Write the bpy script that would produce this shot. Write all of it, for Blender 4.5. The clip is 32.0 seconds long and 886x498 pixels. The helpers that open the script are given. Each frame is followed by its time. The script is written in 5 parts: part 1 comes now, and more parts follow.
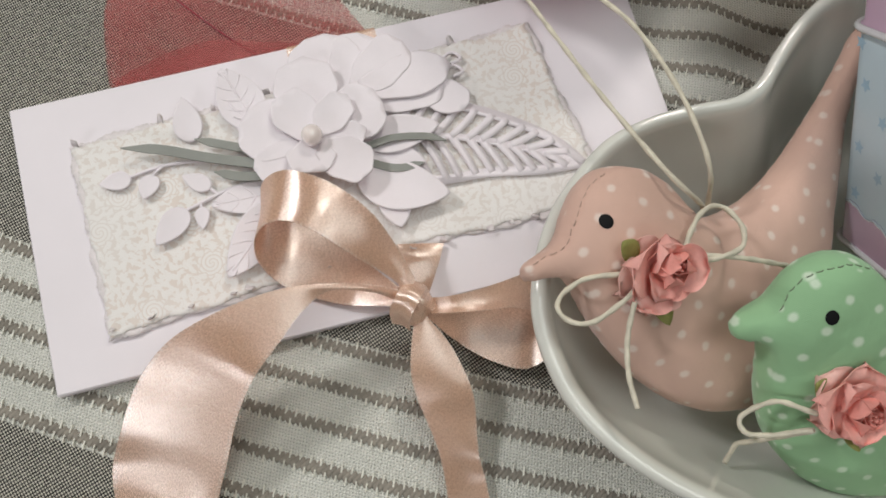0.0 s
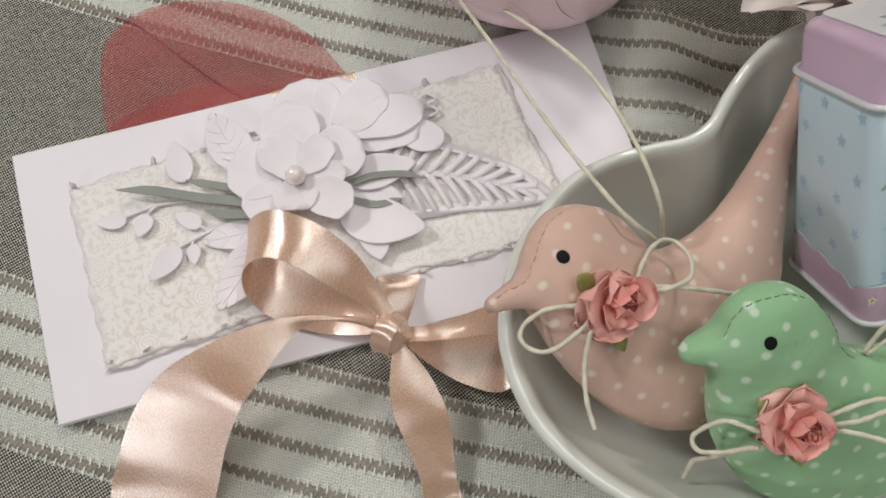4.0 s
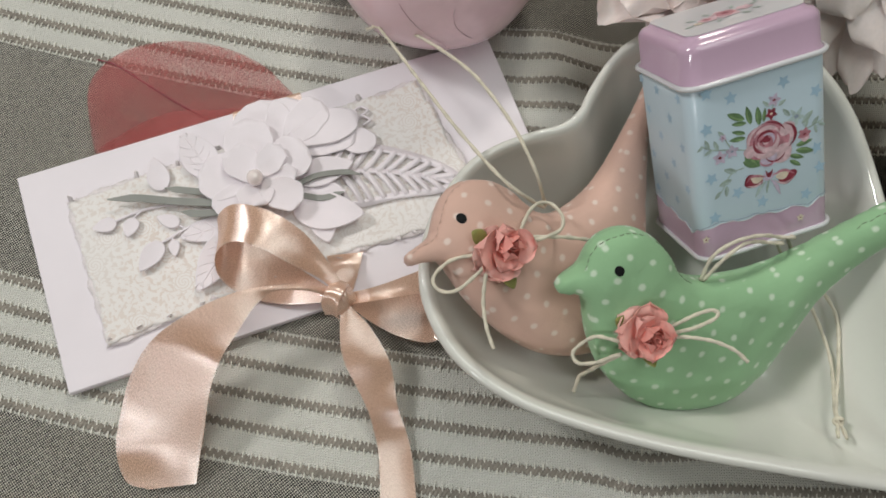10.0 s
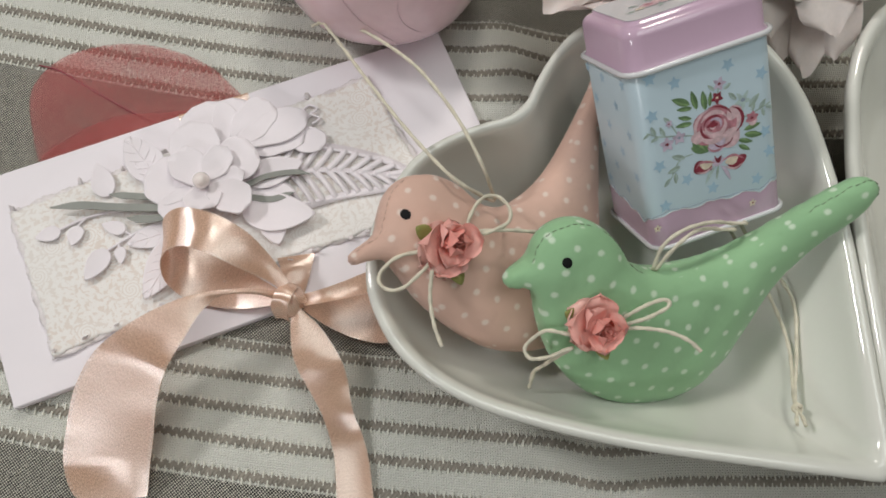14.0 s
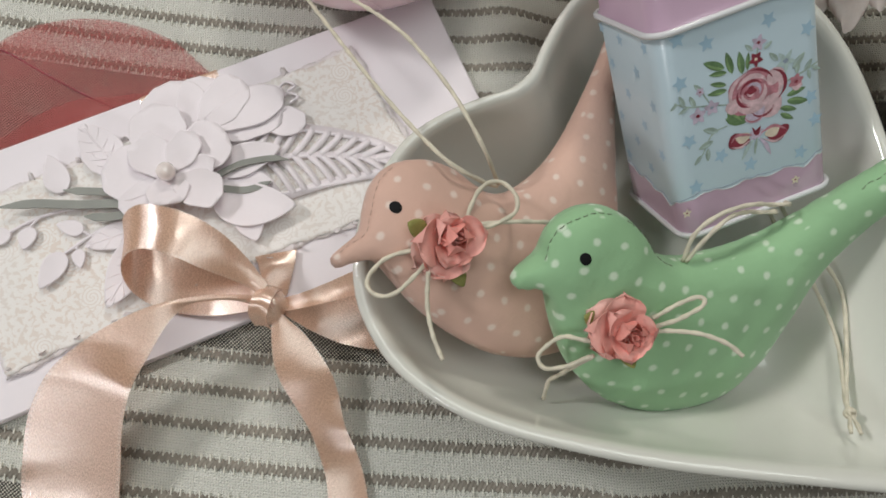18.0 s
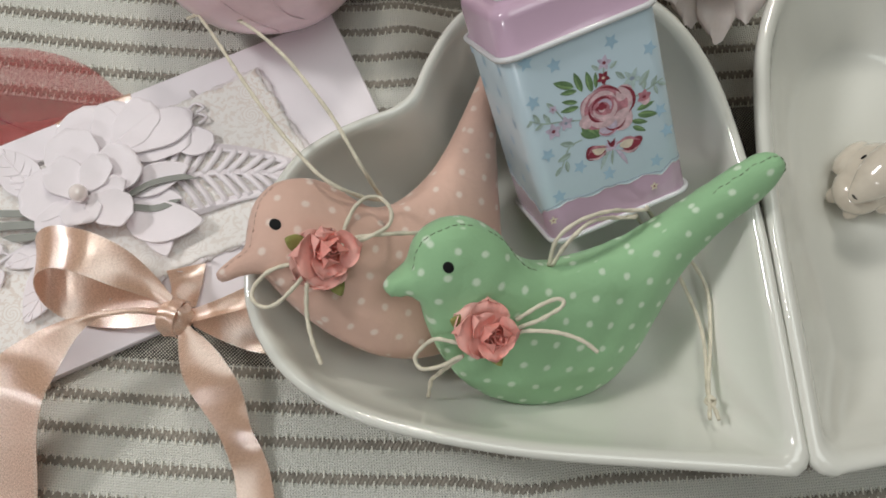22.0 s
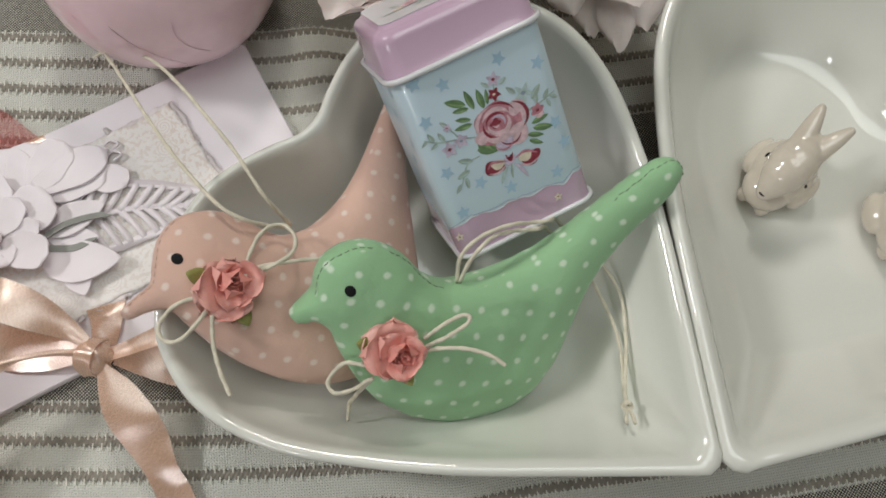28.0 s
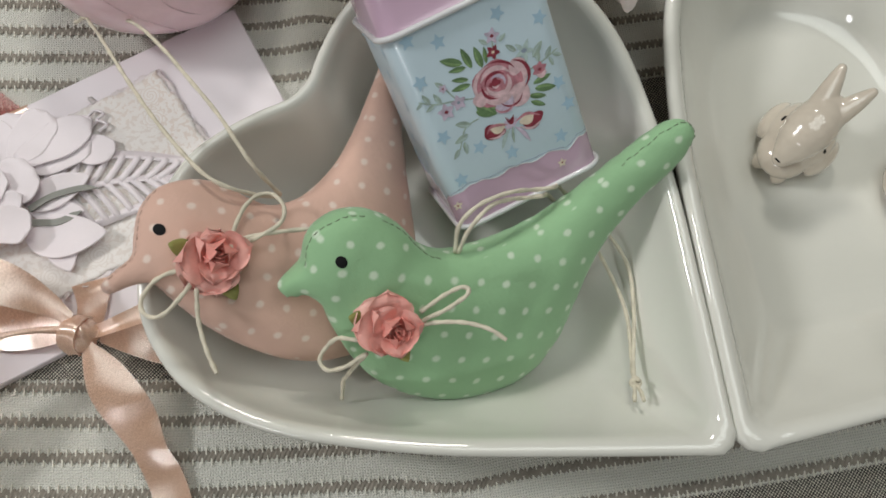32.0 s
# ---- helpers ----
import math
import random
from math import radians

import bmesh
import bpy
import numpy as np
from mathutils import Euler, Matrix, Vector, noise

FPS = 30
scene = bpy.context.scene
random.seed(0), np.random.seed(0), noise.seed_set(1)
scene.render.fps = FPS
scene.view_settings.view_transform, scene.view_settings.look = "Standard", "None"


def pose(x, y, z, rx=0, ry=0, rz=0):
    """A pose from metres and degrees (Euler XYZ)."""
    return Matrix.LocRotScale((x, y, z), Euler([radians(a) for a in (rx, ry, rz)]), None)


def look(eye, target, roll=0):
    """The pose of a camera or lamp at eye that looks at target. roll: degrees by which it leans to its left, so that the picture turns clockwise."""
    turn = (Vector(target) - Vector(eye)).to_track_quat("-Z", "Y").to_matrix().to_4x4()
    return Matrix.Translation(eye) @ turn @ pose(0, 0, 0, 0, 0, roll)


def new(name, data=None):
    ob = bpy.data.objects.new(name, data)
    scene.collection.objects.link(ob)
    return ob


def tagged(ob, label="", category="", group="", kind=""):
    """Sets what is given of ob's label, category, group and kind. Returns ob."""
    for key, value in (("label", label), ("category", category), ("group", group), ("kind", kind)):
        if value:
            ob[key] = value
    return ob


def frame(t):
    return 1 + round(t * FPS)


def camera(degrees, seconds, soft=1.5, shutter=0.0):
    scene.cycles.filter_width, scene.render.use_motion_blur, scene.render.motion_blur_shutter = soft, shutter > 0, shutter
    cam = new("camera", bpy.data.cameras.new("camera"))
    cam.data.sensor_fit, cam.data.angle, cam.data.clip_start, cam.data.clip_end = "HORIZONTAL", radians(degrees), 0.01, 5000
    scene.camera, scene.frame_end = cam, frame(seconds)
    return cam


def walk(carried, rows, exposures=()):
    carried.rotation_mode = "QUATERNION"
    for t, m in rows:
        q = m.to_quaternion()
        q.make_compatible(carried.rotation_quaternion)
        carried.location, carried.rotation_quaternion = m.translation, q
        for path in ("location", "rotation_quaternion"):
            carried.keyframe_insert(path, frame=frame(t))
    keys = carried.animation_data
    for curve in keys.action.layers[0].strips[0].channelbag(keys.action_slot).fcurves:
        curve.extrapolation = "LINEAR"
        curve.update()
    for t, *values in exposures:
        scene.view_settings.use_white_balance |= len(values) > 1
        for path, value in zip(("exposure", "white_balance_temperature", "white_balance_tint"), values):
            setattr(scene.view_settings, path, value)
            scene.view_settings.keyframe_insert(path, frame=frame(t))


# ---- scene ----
# A table-top flat lay: two heart dishes, two stuffed birds, a tin, a money envelope. Lengths in mm unless noted.
MM = 0.001
cam = camera(60.57, 32.0, soft=1.75)
PATH = [
    (0.0, -0.07971, -0.01471, 0.20158, 14.792, -0.632, 5.554),
    (0.5, -0.07904, -0.01343, 0.20501, 14.905, -0.609, 5.844),
    (1.0, -0.07733, -0.01115, 0.20624, 15.354, -0.513, 5.970),
    (1.5, -0.07938, -0.00792, 0.20638, 15.594, -0.635, 5.808),
    (2.0, -0.07974, -0.00678, 0.20734, 15.717, -0.714, 5.557),
    (2.5, -0.07920, -0.01050, 0.21070, 15.943, -0.671, 5.468),
    (3.0, -0.07608, -0.01092, 0.21239, 15.783, -0.452, 5.220),
    (3.5, -0.07454, -0.01132, 0.21290, 15.831, -0.334, 4.988),
    (5.5, -0.06712, -0.02373, 0.22812, 16.652, -0.240, 3.346),
    (6.0, -0.06528, -0.02713, 0.23215, 16.848, -0.417, 2.892),
    (6.5, -0.06373, -0.03151, 0.23675, 17.216, -0.518, 2.542),
    (7.0, -0.06283, -0.03418, 0.24098, 17.526, -0.536, 2.122),
    (7.5, -0.06048, -0.03521, 0.24531, 17.735, -0.666, 1.786),
    (8.0, -0.05851, -0.03831, 0.24853, 17.857, -0.757, 1.561),
    (8.5, -0.05672, -0.04053, 0.25027, 17.981, -0.728, 1.298),
    (9.0, -0.05621, -0.04185, 0.25163, 18.080, -0.682, 0.882),
    (9.5, -0.05704, -0.04216, 0.25374, 18.219, -0.730, 0.751),
    (10.0, -0.05688, -0.04274, 0.25655, 18.285, -0.728, 0.646),
    (10.5, -0.05575, -0.04267, 0.25480, 18.447, -0.765, 0.507),
    (11.0, -0.05553, -0.04183, 0.25341, 18.370, -0.750, 0.321),
    (11.5, -0.05545, -0.04105, 0.24946, 18.364, -0.832, 0.288),
    (12.0, -0.05326, -0.04360, 0.25037, 18.189, -0.836, 0.198),
    (12.5, -0.05082, -0.04659, 0.25430, 18.162, -0.884, 0.001),
    (13.0, -0.04913, -0.04635, 0.25469, 18.187, -0.941, -0.309),
    (13.5, -0.04707, -0.04418, 0.25226, 18.311, -1.001, -0.739),
    (14.0, -0.04485, -0.04276, 0.25148, 18.482, -0.967, -1.397),
    (14.5, -0.04465, -0.04182, 0.24910, 18.579, -1.117, -1.751),
    (16.5, -0.04538, -0.03326, 0.23361, 17.678, -0.678, -2.925),
    (17.0, -0.04502, -0.03022, 0.23061, 17.114, -0.430, -2.956),
    (17.5, -0.04471, -0.02843, 0.22838, 16.673, -0.386, -3.041),
    (18.0, -0.04300, -0.02765, 0.22613, 16.263, -0.333, -3.062),
    (18.5, -0.04186, -0.02571, 0.22156, 15.889, -0.281, -3.175),
    (19.0, -0.03890, -0.02414, 0.22067, 15.422, -0.180, -3.253),
    (19.5, -0.03445, -0.02355, 0.21921, 15.180, -0.111, -3.412),
    (20.0, -0.02874, -0.02446, 0.21947, 14.947, -0.251, -3.681),
    (20.5, -0.02287, -0.02665, 0.22431, 14.783, -0.415, -4.021),
    (21.0, -0.01751, -0.02816, 0.22876, 14.934, -0.432, -4.288),
    (21.5, -0.01620, -0.02910, 0.23315, 15.472, -0.391, -4.532),
    (22.0, -0.01434, -0.03022, 0.24110, 16.023, -0.544, -4.919),
    (22.5, -0.01355, -0.03245, 0.24529, 16.740, -0.640, -5.249),
    (23.0, -0.01066, -0.03308, 0.25046, 17.077, -0.704, -5.549),
    (23.5, -0.00882, -0.03306, 0.25443, 17.416, -0.745, -5.964),
    (24.0, -0.00667, -0.03395, 0.25822, 17.675, -0.765, -6.366),
    (24.5, -0.00371, -0.03587, 0.26070, 17.895, -0.685, -6.609),
    (25.0, 0.00157, -0.03491, 0.25848, 18.148, -0.777, -6.913),
    (25.5, 0.00521, -0.03397, 0.25676, 18.256, -0.794, -7.596),
    (27.5, 0.00553, -0.03112, 0.24317, 17.495, -0.884, -8.611),
    (28.0, 0.00615, -0.03110, 0.24309, 17.045, -0.747, -8.773),
    (28.5, 0.00574, -0.03057, 0.24281, 16.957, -0.777, -8.979),
    (29.0, 0.00660, -0.03036, 0.24177, 16.720, -0.752, -9.060),
    (29.5, 0.00905, -0.03221, 0.24040, 16.798, -0.788, -9.134),
    (30.0, 0.01070, -0.03168, 0.23648, 16.487, -0.852, -9.240),
    (30.5, 0.00968, -0.03155, 0.23521, 16.263, -0.769, -9.318),
    (31.0, 0.00686, -0.03125, 0.23261, 16.003, -0.503, -9.224),
    (31.5, 0.00616, -0.03251, 0.23229, 16.131, -0.289, -9.084),
    (32.0, 0.00899, -0.03190, 0.23174, 15.804, -0.043, -8.933),
]
walk(cam, [(t, pose(x, y, z, rx, ry, rz)) for t, x, y, z, rx, ry, rz in PATH])

# ---- light ----
world = bpy.data.worlds.new("room_air")
scene.world = world
world.use_nodes = True
world.node_tree.nodes["Background"].inputs[0].default_value = (0.95, 0.97, 1.0, 1)
world.node_tree.nodes["Background"].inputs[1].default_value = 0.04


def area_lamp(name, at, to, w, h, power, colour):
    data = bpy.data.lights.new(name, "AREA")
    data.shape, data.size, data.size_y, data.energy, data.color = "RECTANGLE", w, h, power, colour
    ob = new(name, data)
    ob.matrix_world = look(at, to)
    return ob


area_lamp("ceiling_lamp", (0.14, 0.85, 0.95), (0.03, 0.04, 0), 0.16, 0.16, 4.6, (1.0, 0.965, 0.88))
area_lamp("ceiling_lamp", (-0.90, 0.34, 0.95), (-0.06, 0.05, 0), 0.18, 0.18, 8.4, (0.99, 0.985, 0.97))
area_lamp("window_light", (-0.82, -1.02, 0.73), (-0.08, 0.0, 0), 0.36, 0.18, 4.5, (0.97, 0.985, 1.0))
# Added broad fill, no real fitting: softens shadows and lifts the dish's inner wall.
area_lamp("overhead_fill", (0.26, 0.06, 1.5), (0.0, 0.04, 0), 0.9, 0.9, 9.0, (0.94, 1.0, 0.97))
scene.view_settings.exposure = -0.48


# ---- small tools ----
def thing(name, base, label, category, group="", kind=""):
    """An empty at its base, given in mm, that parents its parts."""
    ob = new(name)
    ob.empty_display_size = 0.01
    ob.location = Vector(base) * MM
    return tagged(ob, label, category, group, kind)


def origin_of(ob):
    o = Vector((0, 0, 0))
    while ob:
        o += ob.location
        ob = ob.parent
    return o


def mesh_of(name, verts, faces, mats, uv=None, smooth=True, shift=Vector((0, 0, 0))):
    me = bpy.data.meshes.new(name)
    me.from_pydata([tuple(Vector(v) * MM - shift) for v in verts], [], [tuple(f) for f in faces])
    for m in (mats if isinstance(mats, (list, tuple)) else [mats]):
        me.materials.append(m)
    if uv is not None:
        layer = me.uv_layers.new(name="UVMap")
        idx = np.empty(len(me.loops), dtype=np.int32)
        me.loops.foreach_get("vertex_index", idx)
        layer.data.foreach_set("uv", np.asarray(uv, dtype=np.float32)[idx].ravel())
    if smooth:
        me.polygons.foreach_set("use_smooth", [True] * len(me.polygons))
    me.update()
    return me


def part(name, geo, material, parent, label="", uv=None, smooth=True):
    """One mesh object from (verts, faces) in mm under a thing or part."""
    ob = new(name, mesh_of(name, geo[0], geo[1], material, uv, smooth, origin_of(parent)))
    ob.parent = parent
    if label:
        ob["label"] = label
    return ob


def single(name, geo, material, label, category, group="", kind="", uv=None, smooth=True, base=None):
    """A thing made of one mesh alone."""
    base = Vector(base) if base else Vector(geo[0][0])
    ob = new(name, mesh_of(name, geo[0], geo[1], material, uv, smooth, base * MM))
    ob.location = base * MM
    return tagged(ob, label, category, group, kind)


def join(*geos):
    vs, fs = [], []
    for v, f in geos:
        n = len(vs)
        vs += list(v)
        fs += [tuple(i + n for i in q) for q in f]
    return vs, fs


def spline(pts, n, closed=False):
    """A Catmull-Rom curve through control points, n samples evenly along it."""
    p = np.array([tuple(q) for q in pts], float)
    m = len(p)
    out = []
    spans = m if closed else m - 1
    for i in range(spans):
        if closed:
            a, b, c, d = (p[(i + k - 1) % m] for k in range(4))
        else:
            b, c = p[i], p[i + 1]
            a = p[i - 1] if i else 2 * b - c
            d = p[i + 2] if i + 2 < m else 2 * c - b
        for s in np.linspace(0, 1, 16, endpoint=False):
            out.append(0.5 * (2 * b + (c - a) * s + (2 * a - 5 * b + 4 * c - d) * s * s + (3 * b - a - 3 * c + d) * s**3))
    out.append(p[0] if closed else p[-1])
    out = np.array(out)
    run = np.r_[0, np.cumsum(np.linalg.norm(np.diff(out, axis=0), axis=1))]
    want = np.linspace(0, run[-1], n, endpoint=not closed)
    return np.stack([np.interp(want, run, out[:, k]) for k in range(out.shape[1])], 1)


def tube(pts, r, n=40, seg=8, closed=False, raw=False, twist=0.0):
    """A cord along control points."""
    c = np.array([tuple(q) for q in pts], float) if raw else spline(pts, n, closed)
    n = len(c)
    vs, fs = [], []
    up = np.array([0.13, 0.21, 0.97])
    for i in range(n):
        t = c[(i + 1) % n] - c[i - 1] if closed else c[min(i + 1, n - 1)] - c[max(i - 1, 0)]
        t = t / (np.linalg.norm(t) + 1e-9)
        a = np.cross(up, t)
        a /= np.linalg.norm(a) + 1e-9
        b = np.cross(t, a)
        for k in range(seg):
            w = 2 * math.pi * k / seg
            rr = r * (1 + twist * math.sin(2 * w + i * 1.1))
            vs.append(tuple(c[i] + rr * (math.cos(w) * a + math.sin(w) * b)))
    for i in range(n if closed else n - 1):
        j = (i + 1) % n
        for k in range(seg):
            l = (k + 1) % seg
            fs.append((i * seg + k, i * seg + l, j * seg + l, j * seg + k))
    if not closed:
        fs.append(tuple(range(seg - 1, -1, -1)))
        fs.append(tuple((n - 1) * seg + k for k in range(seg)))
    return vs, fs


def sphere(c, r, rings=10, seg=14, sx=1, sy=1, sz=1):
    vs, fs = [(c[0], c[1], c[2] + r * sz)], []
    for i in range(1, rings):
        a = math.pi * i / rings
        for k in range(seg):
            w = 2 * math.pi * k / seg
            vs.append((c[0] + r * sx * math.sin(a) * math.cos(w), c[1] + r * sy * math.sin(a) * math.sin(w), c[2] + r * sz * math.cos(a)))
    vs.append((c[0], c[1], c[2] - r * sz))
    for k in range(seg):
        fs.append((0, 1 + k, 1 + (k + 1) % seg))
        for i in range(rings - 2):
            a, b = 1 + i * seg, 1 + (i + 1) * seg
            fs.append((a + k, b + k, b + (k + 1) % seg, a + (k + 1) % seg))
        e = 1 + (rings - 2) * seg
        fs.append((e + k, len(vs) - 1, e + (k + 1) % seg))
    return vs, fs


class Frame:
    """A plane in space: origin, two axes in it and its normal."""

    def __init__(self, o, n, u):
        self.o, self.n = Vector(o), Vector(n).normalized()
        u = Vector(u)
        self.u = (u - self.n * u.dot(self.n)).normalized()
        self.v = self.n.cross(self.u)

    def at(self, a, b, h=0.0):
        return self.o + self.u * a + self.v * b + self.n * h

    def turned(self, a, b, degrees, h=0.0, tip=0.0, about=0.0):
        """A frame in this one, turned in its plane, then tipped about an axis in it."""
        c, s = math.cos(radians(degrees)), math.sin(radians(degrees))
        u, v = self.u * c + self.v * s, self.v * c - self.u * s
        n = self.n.copy()
        if tip:
            ax = u * math.cos(radians(about)) + v * math.sin(radians(about))
            m = Matrix.Rotation(radians(tip), 3, ax)
            n, u = m @ n, m @ u
        return Frame(self.at(a, b, h), n, u)


def inside(poly, pts):
    x, y = pts[:, 0], pts[:, 1]
    res = np.zeros(len(pts), bool)
    for (x0, y0), (x1, y1) in zip(poly, np.roll(poly, -1, axis=0)):
        hit = ((y0 > y) != (y1 > y)) & (x < (x1 - x0) * (y - y0) / (y1 - y0 + 1e-12) + x0)
        res ^= hit
    return res


def edge_distance(poly, pts):
    best = np.full(len(pts), 1e9)
    for a, b in zip(poly, np.roll(poly, -1, axis=0)):
        d = b - a
        s = np.clip(((pts - a) @ d) / (d @ d + 1e-12), 0, 1)
        best = np.minimum(best, np.linalg.norm(pts - a - s[:, None] * d, axis=1))
    return best


def fill(poly, step, rings=(), margin=0.6):
    """Triangles over a 2D outline: its own points first, then rows of inner ones."""
    from mathutils.geometry import delaunay_2d_cdt
    lo, hi = poly.min(0), poly.max(0)
    grid = [(x + (0.5 * step if k % 2 else 0), y) for k, y in enumerate(np.arange(lo[1], hi[1], step * 0.87)) for x in np.arange(lo[0], hi[0], step)]
    extra = []
    nrm = np.roll(poly, -1, axis=0) - np.roll(poly, 1, axis=0)
    nrm = np.stack([-nrm[:, 1], nrm[:, 0]], 1) / (np.linalg.norm(nrm, axis=1)[:, None] + 1e-9)
    area = 0.5 * np.sum(poly[:, 0] * np.roll(poly[:, 1], -1) - np.roll(poly[:, 0], -1) * poly[:, 1])
    for r in rings:
        q = poly + nrm * (r if area > 0 else -r)
        extra.append(q[inside(poly, q) & (edge_distance(poly, q) > 0.93 * r)])
    far = (max(rings) if rings else 0) + margin * step
    g = np.array(grid) if grid else np.zeros((0, 2))
    if len(g):
        g = g[inside(poly, g)]
    if len(g):
        g = g[edge_distance(poly, g) > far]
    pts = np.concatenate([poly] + extra + [g])
    vs, _, fs, orig, _, _ = delaunay_2d_cdt([Vector(p) for p in pts], [], [list(range(len(poly)))], 1, 1e-5)
    return np.array([tuple(v) for v in vs]), [list(f) for f in fs], len(poly)


def slab(poly, thick, fr, step=0, bend=None, rings=()):
    """A flat piece with an outline in the frame fr, a thickness and a bend: height(a, b)."""
    poly = np.array(poly, float)
    if 0.5 * np.sum(poly[:, 0] * np.roll(poly[:, 1], -1) - np.roll(poly[:, 0], -1) * poly[:, 1]) < 0:
        poly = poly[::-1].copy()
    n = len(poly)
    if step:
        pts, fs, _ = fill(poly, step, rings)
    else:
        pts, fs = poly, [list(range(n))]
    hgt = [bend(a, b) if bend else 0.0 for a, b in pts]
    m = len(pts)
    vs = [fr.at(a, b, h + thick) for (a, b), h in zip(pts, hgt)] + [fr.at(a, b, h) for (a, b), h in zip(pts, hgt)]
    faces = [tuple(f) for f in fs] + [tuple(i + m for i in f[::-1]) for f in fs]
    faces += [(i, i + m, (i + 1) % n + m, (i + 1) % n) for i in range(n)]
    return vs, faces


def ribbon(rows, n=60, across=7, thick=0.25, belly=0.0):
    """A strip of satin: rows of its two edges, with a small thickness."""
    a, b = spline([r[0] for r in rows], n), spline([r[1] for r in rows], n)
    vs, uv, fs = [], [], []
    run = np.r_[0, np.cumsum(np.linalg.norm(np.diff((a + b) / 2, axis=0), axis=1))]
    for side in (0, 1):
        for i in range(n):
            t = (a[min(i + 1, n - 1)] + b[min(i + 1, n - 1)] - a[max(i - 1, 0)] - b[max(i - 1, 0)])
            nn = np.cross(t, b[i] - a[i])
            nn /= np.linalg.norm(nn) + 1e-9
            for k in range(across):
                s = k / (across - 1)
                p = a[i] * (1 - s) + b[i] * s + nn * (belly * math.sin(math.pi * s) * math.sin(0.9 * i / n * 6 + 1) + 0.05 * math.sin(run[i] * 0.36 + 1.2 * s + 0.9 * math.sin(run[i] * 0.13)) * math.sin(math.pi * min(1, i / 8, (n - 1 - i) / 8) / 2) + (thick if side else 0))
                vs.append(tuple(p))
                uv.append((run[i] * MM, s * 0.025))
    m = n * across
    for i in range(n - 1):
        for k in range(across - 1):
            q = (i * across + k, i * across + k + 1, (i + 1) * across + k + 1, (i + 1) * across + k)
            fs.append(q)
            fs.append(tuple(j + m for j in q[::-1]))
    for k in (0, across - 1):
        e = len(vs)
        for i in range(n):
            vs += [vs[i * across + k], vs[i * across + k + m]]
            uv += [uv[i * across + k], uv[i * across + k + m]]
        fs += [(e + 2 * i, e + 2 * i + 2, e + 2 * i + 3, e + 2 * i + 1) for i in range(n - 1)]
    return (vs, fs), uv


# ---- materials ----
def nodes(name):
    m = bpy.data.materials.new(name)
    m.use_nodes = True
    nt = m.node_tree
    return m, nt, nt.nodes["Principled BSDF"]


def N(nt, kind, values=None, **props):
    n = nt.nodes.new(kind)
    for key, value in (values or {}).items():
        n.inputs[key].default_value = value
    for key, value in props.items():
        setattr(n, key, value)
    return n


def calc(nt, op, a, b=0.0, c=0.0):
    n = nt.nodes.new("ShaderNodeMath")
    n.operation = op
    for i, v in enumerate((a, b, c)):
        if isinstance(v, (int, float)):
            n.inputs[i].default_value = v
        else:
            nt.links.new(v, n.inputs[i])
    return n.outputs[0]


def blend(nt, f, a, b, kind="MIX"):
    n = nt.nodes.new("ShaderNodeMix")
    n.data_type, n.blend_type = "RGBA", kind
    for key, v in ((0, f), (6, a), (7, b)):
        if isinstance(v, (int, float)):
            n.inputs[key].default_value = v
        elif isinstance(v, tuple):
            n.inputs[key].default_value = (*v, 1) if len(v) == 3 else v
        else:
            nt.links.new(v, n.inputs[key])
    return n.outputs[2]


def noise_of(nt, scale, detail=3.0, rough=0.55, vec=None):
    n = N(nt, "ShaderNodeTexNoise", {"Scale": scale, "Detail": detail, "Roughness": rough})
    nt.links.new(vec or N(nt, "ShaderNodeTexCoord").outputs["Object"], n.inputs["Vector"])
    return n.outputs[0]


def ramp(nt, f, lo, hi):
    n = N(nt, "ShaderNodeMapRange", {1: lo, 2: hi, 3: 0.0, 4: 1.0})
    nt.links.new(f, n.inputs[0])
    return n.outputs[0]


def bump(nt, bsdf, height, strength=0.3, dist=0.0004, second=None):
    b = N(nt, "ShaderNodeBump", {"Strength": strength, "Distance": dist})
    nt.links.new(height, b.inputs["Height"])
    nt.links.new(b.outputs[0], bsdf.inputs["Normal"])
    return b


def surface(name, colour, rough=0.5, var=0.12, fine=2600.0, coarse=60.0, relief=0.15, dist=0.0002, coat=0.0, metal=0.0, spec=0.5, sheen=0.0, trans=0.0):
    """A plain material with grain and stains at two scales, and fine relief."""
    m, nt, b = nodes(name)
    f1, f2 = noise_of(nt, coarse, 4), noise_of(nt, fine, 2)
    dark = tuple(c * (1 - var) for c in colour)
    lite = tuple(min(1.0, c * (1 + 0.6 * var)) for c in colour)
    c = blend(nt, ramp(nt, f1, 0.3, 0.7), dark, lite)
    c = blend(nt, calc(nt, "MULTIPLY", ramp(nt, f2, 0.35, 0.7), 0.35), c, dark)
    nt.links.new(c, b.inputs["Base Color"])
    b.inputs["Roughness"].default_value = rough
    r = calc(nt, "MULTIPLY_ADD", f1, 0.25 * rough, rough * 0.87)
    nt.links.new(r, b.inputs["Roughness"])
    b.inputs["Metallic"].default_value, b.inputs["Coat Weight"].default_value = metal, coat
    b.inputs["Coat Roughness"].default_value = 0.04
    b.inputs["Specular IOR Level"].default_value, b.inputs["Sheen Weight"].default_value = spec, sheen
    if trans:
        b.inputs["Subsurface Weight"].default_value, b.inputs["Subsurface Radius"].default_value = trans, (0.004, 0.0025, 0.002)
        b.inputs["Subsurface Scale"].default_value = 0.6
    if relief:
        bump(nt, b, f2, relief, dist)
    return m


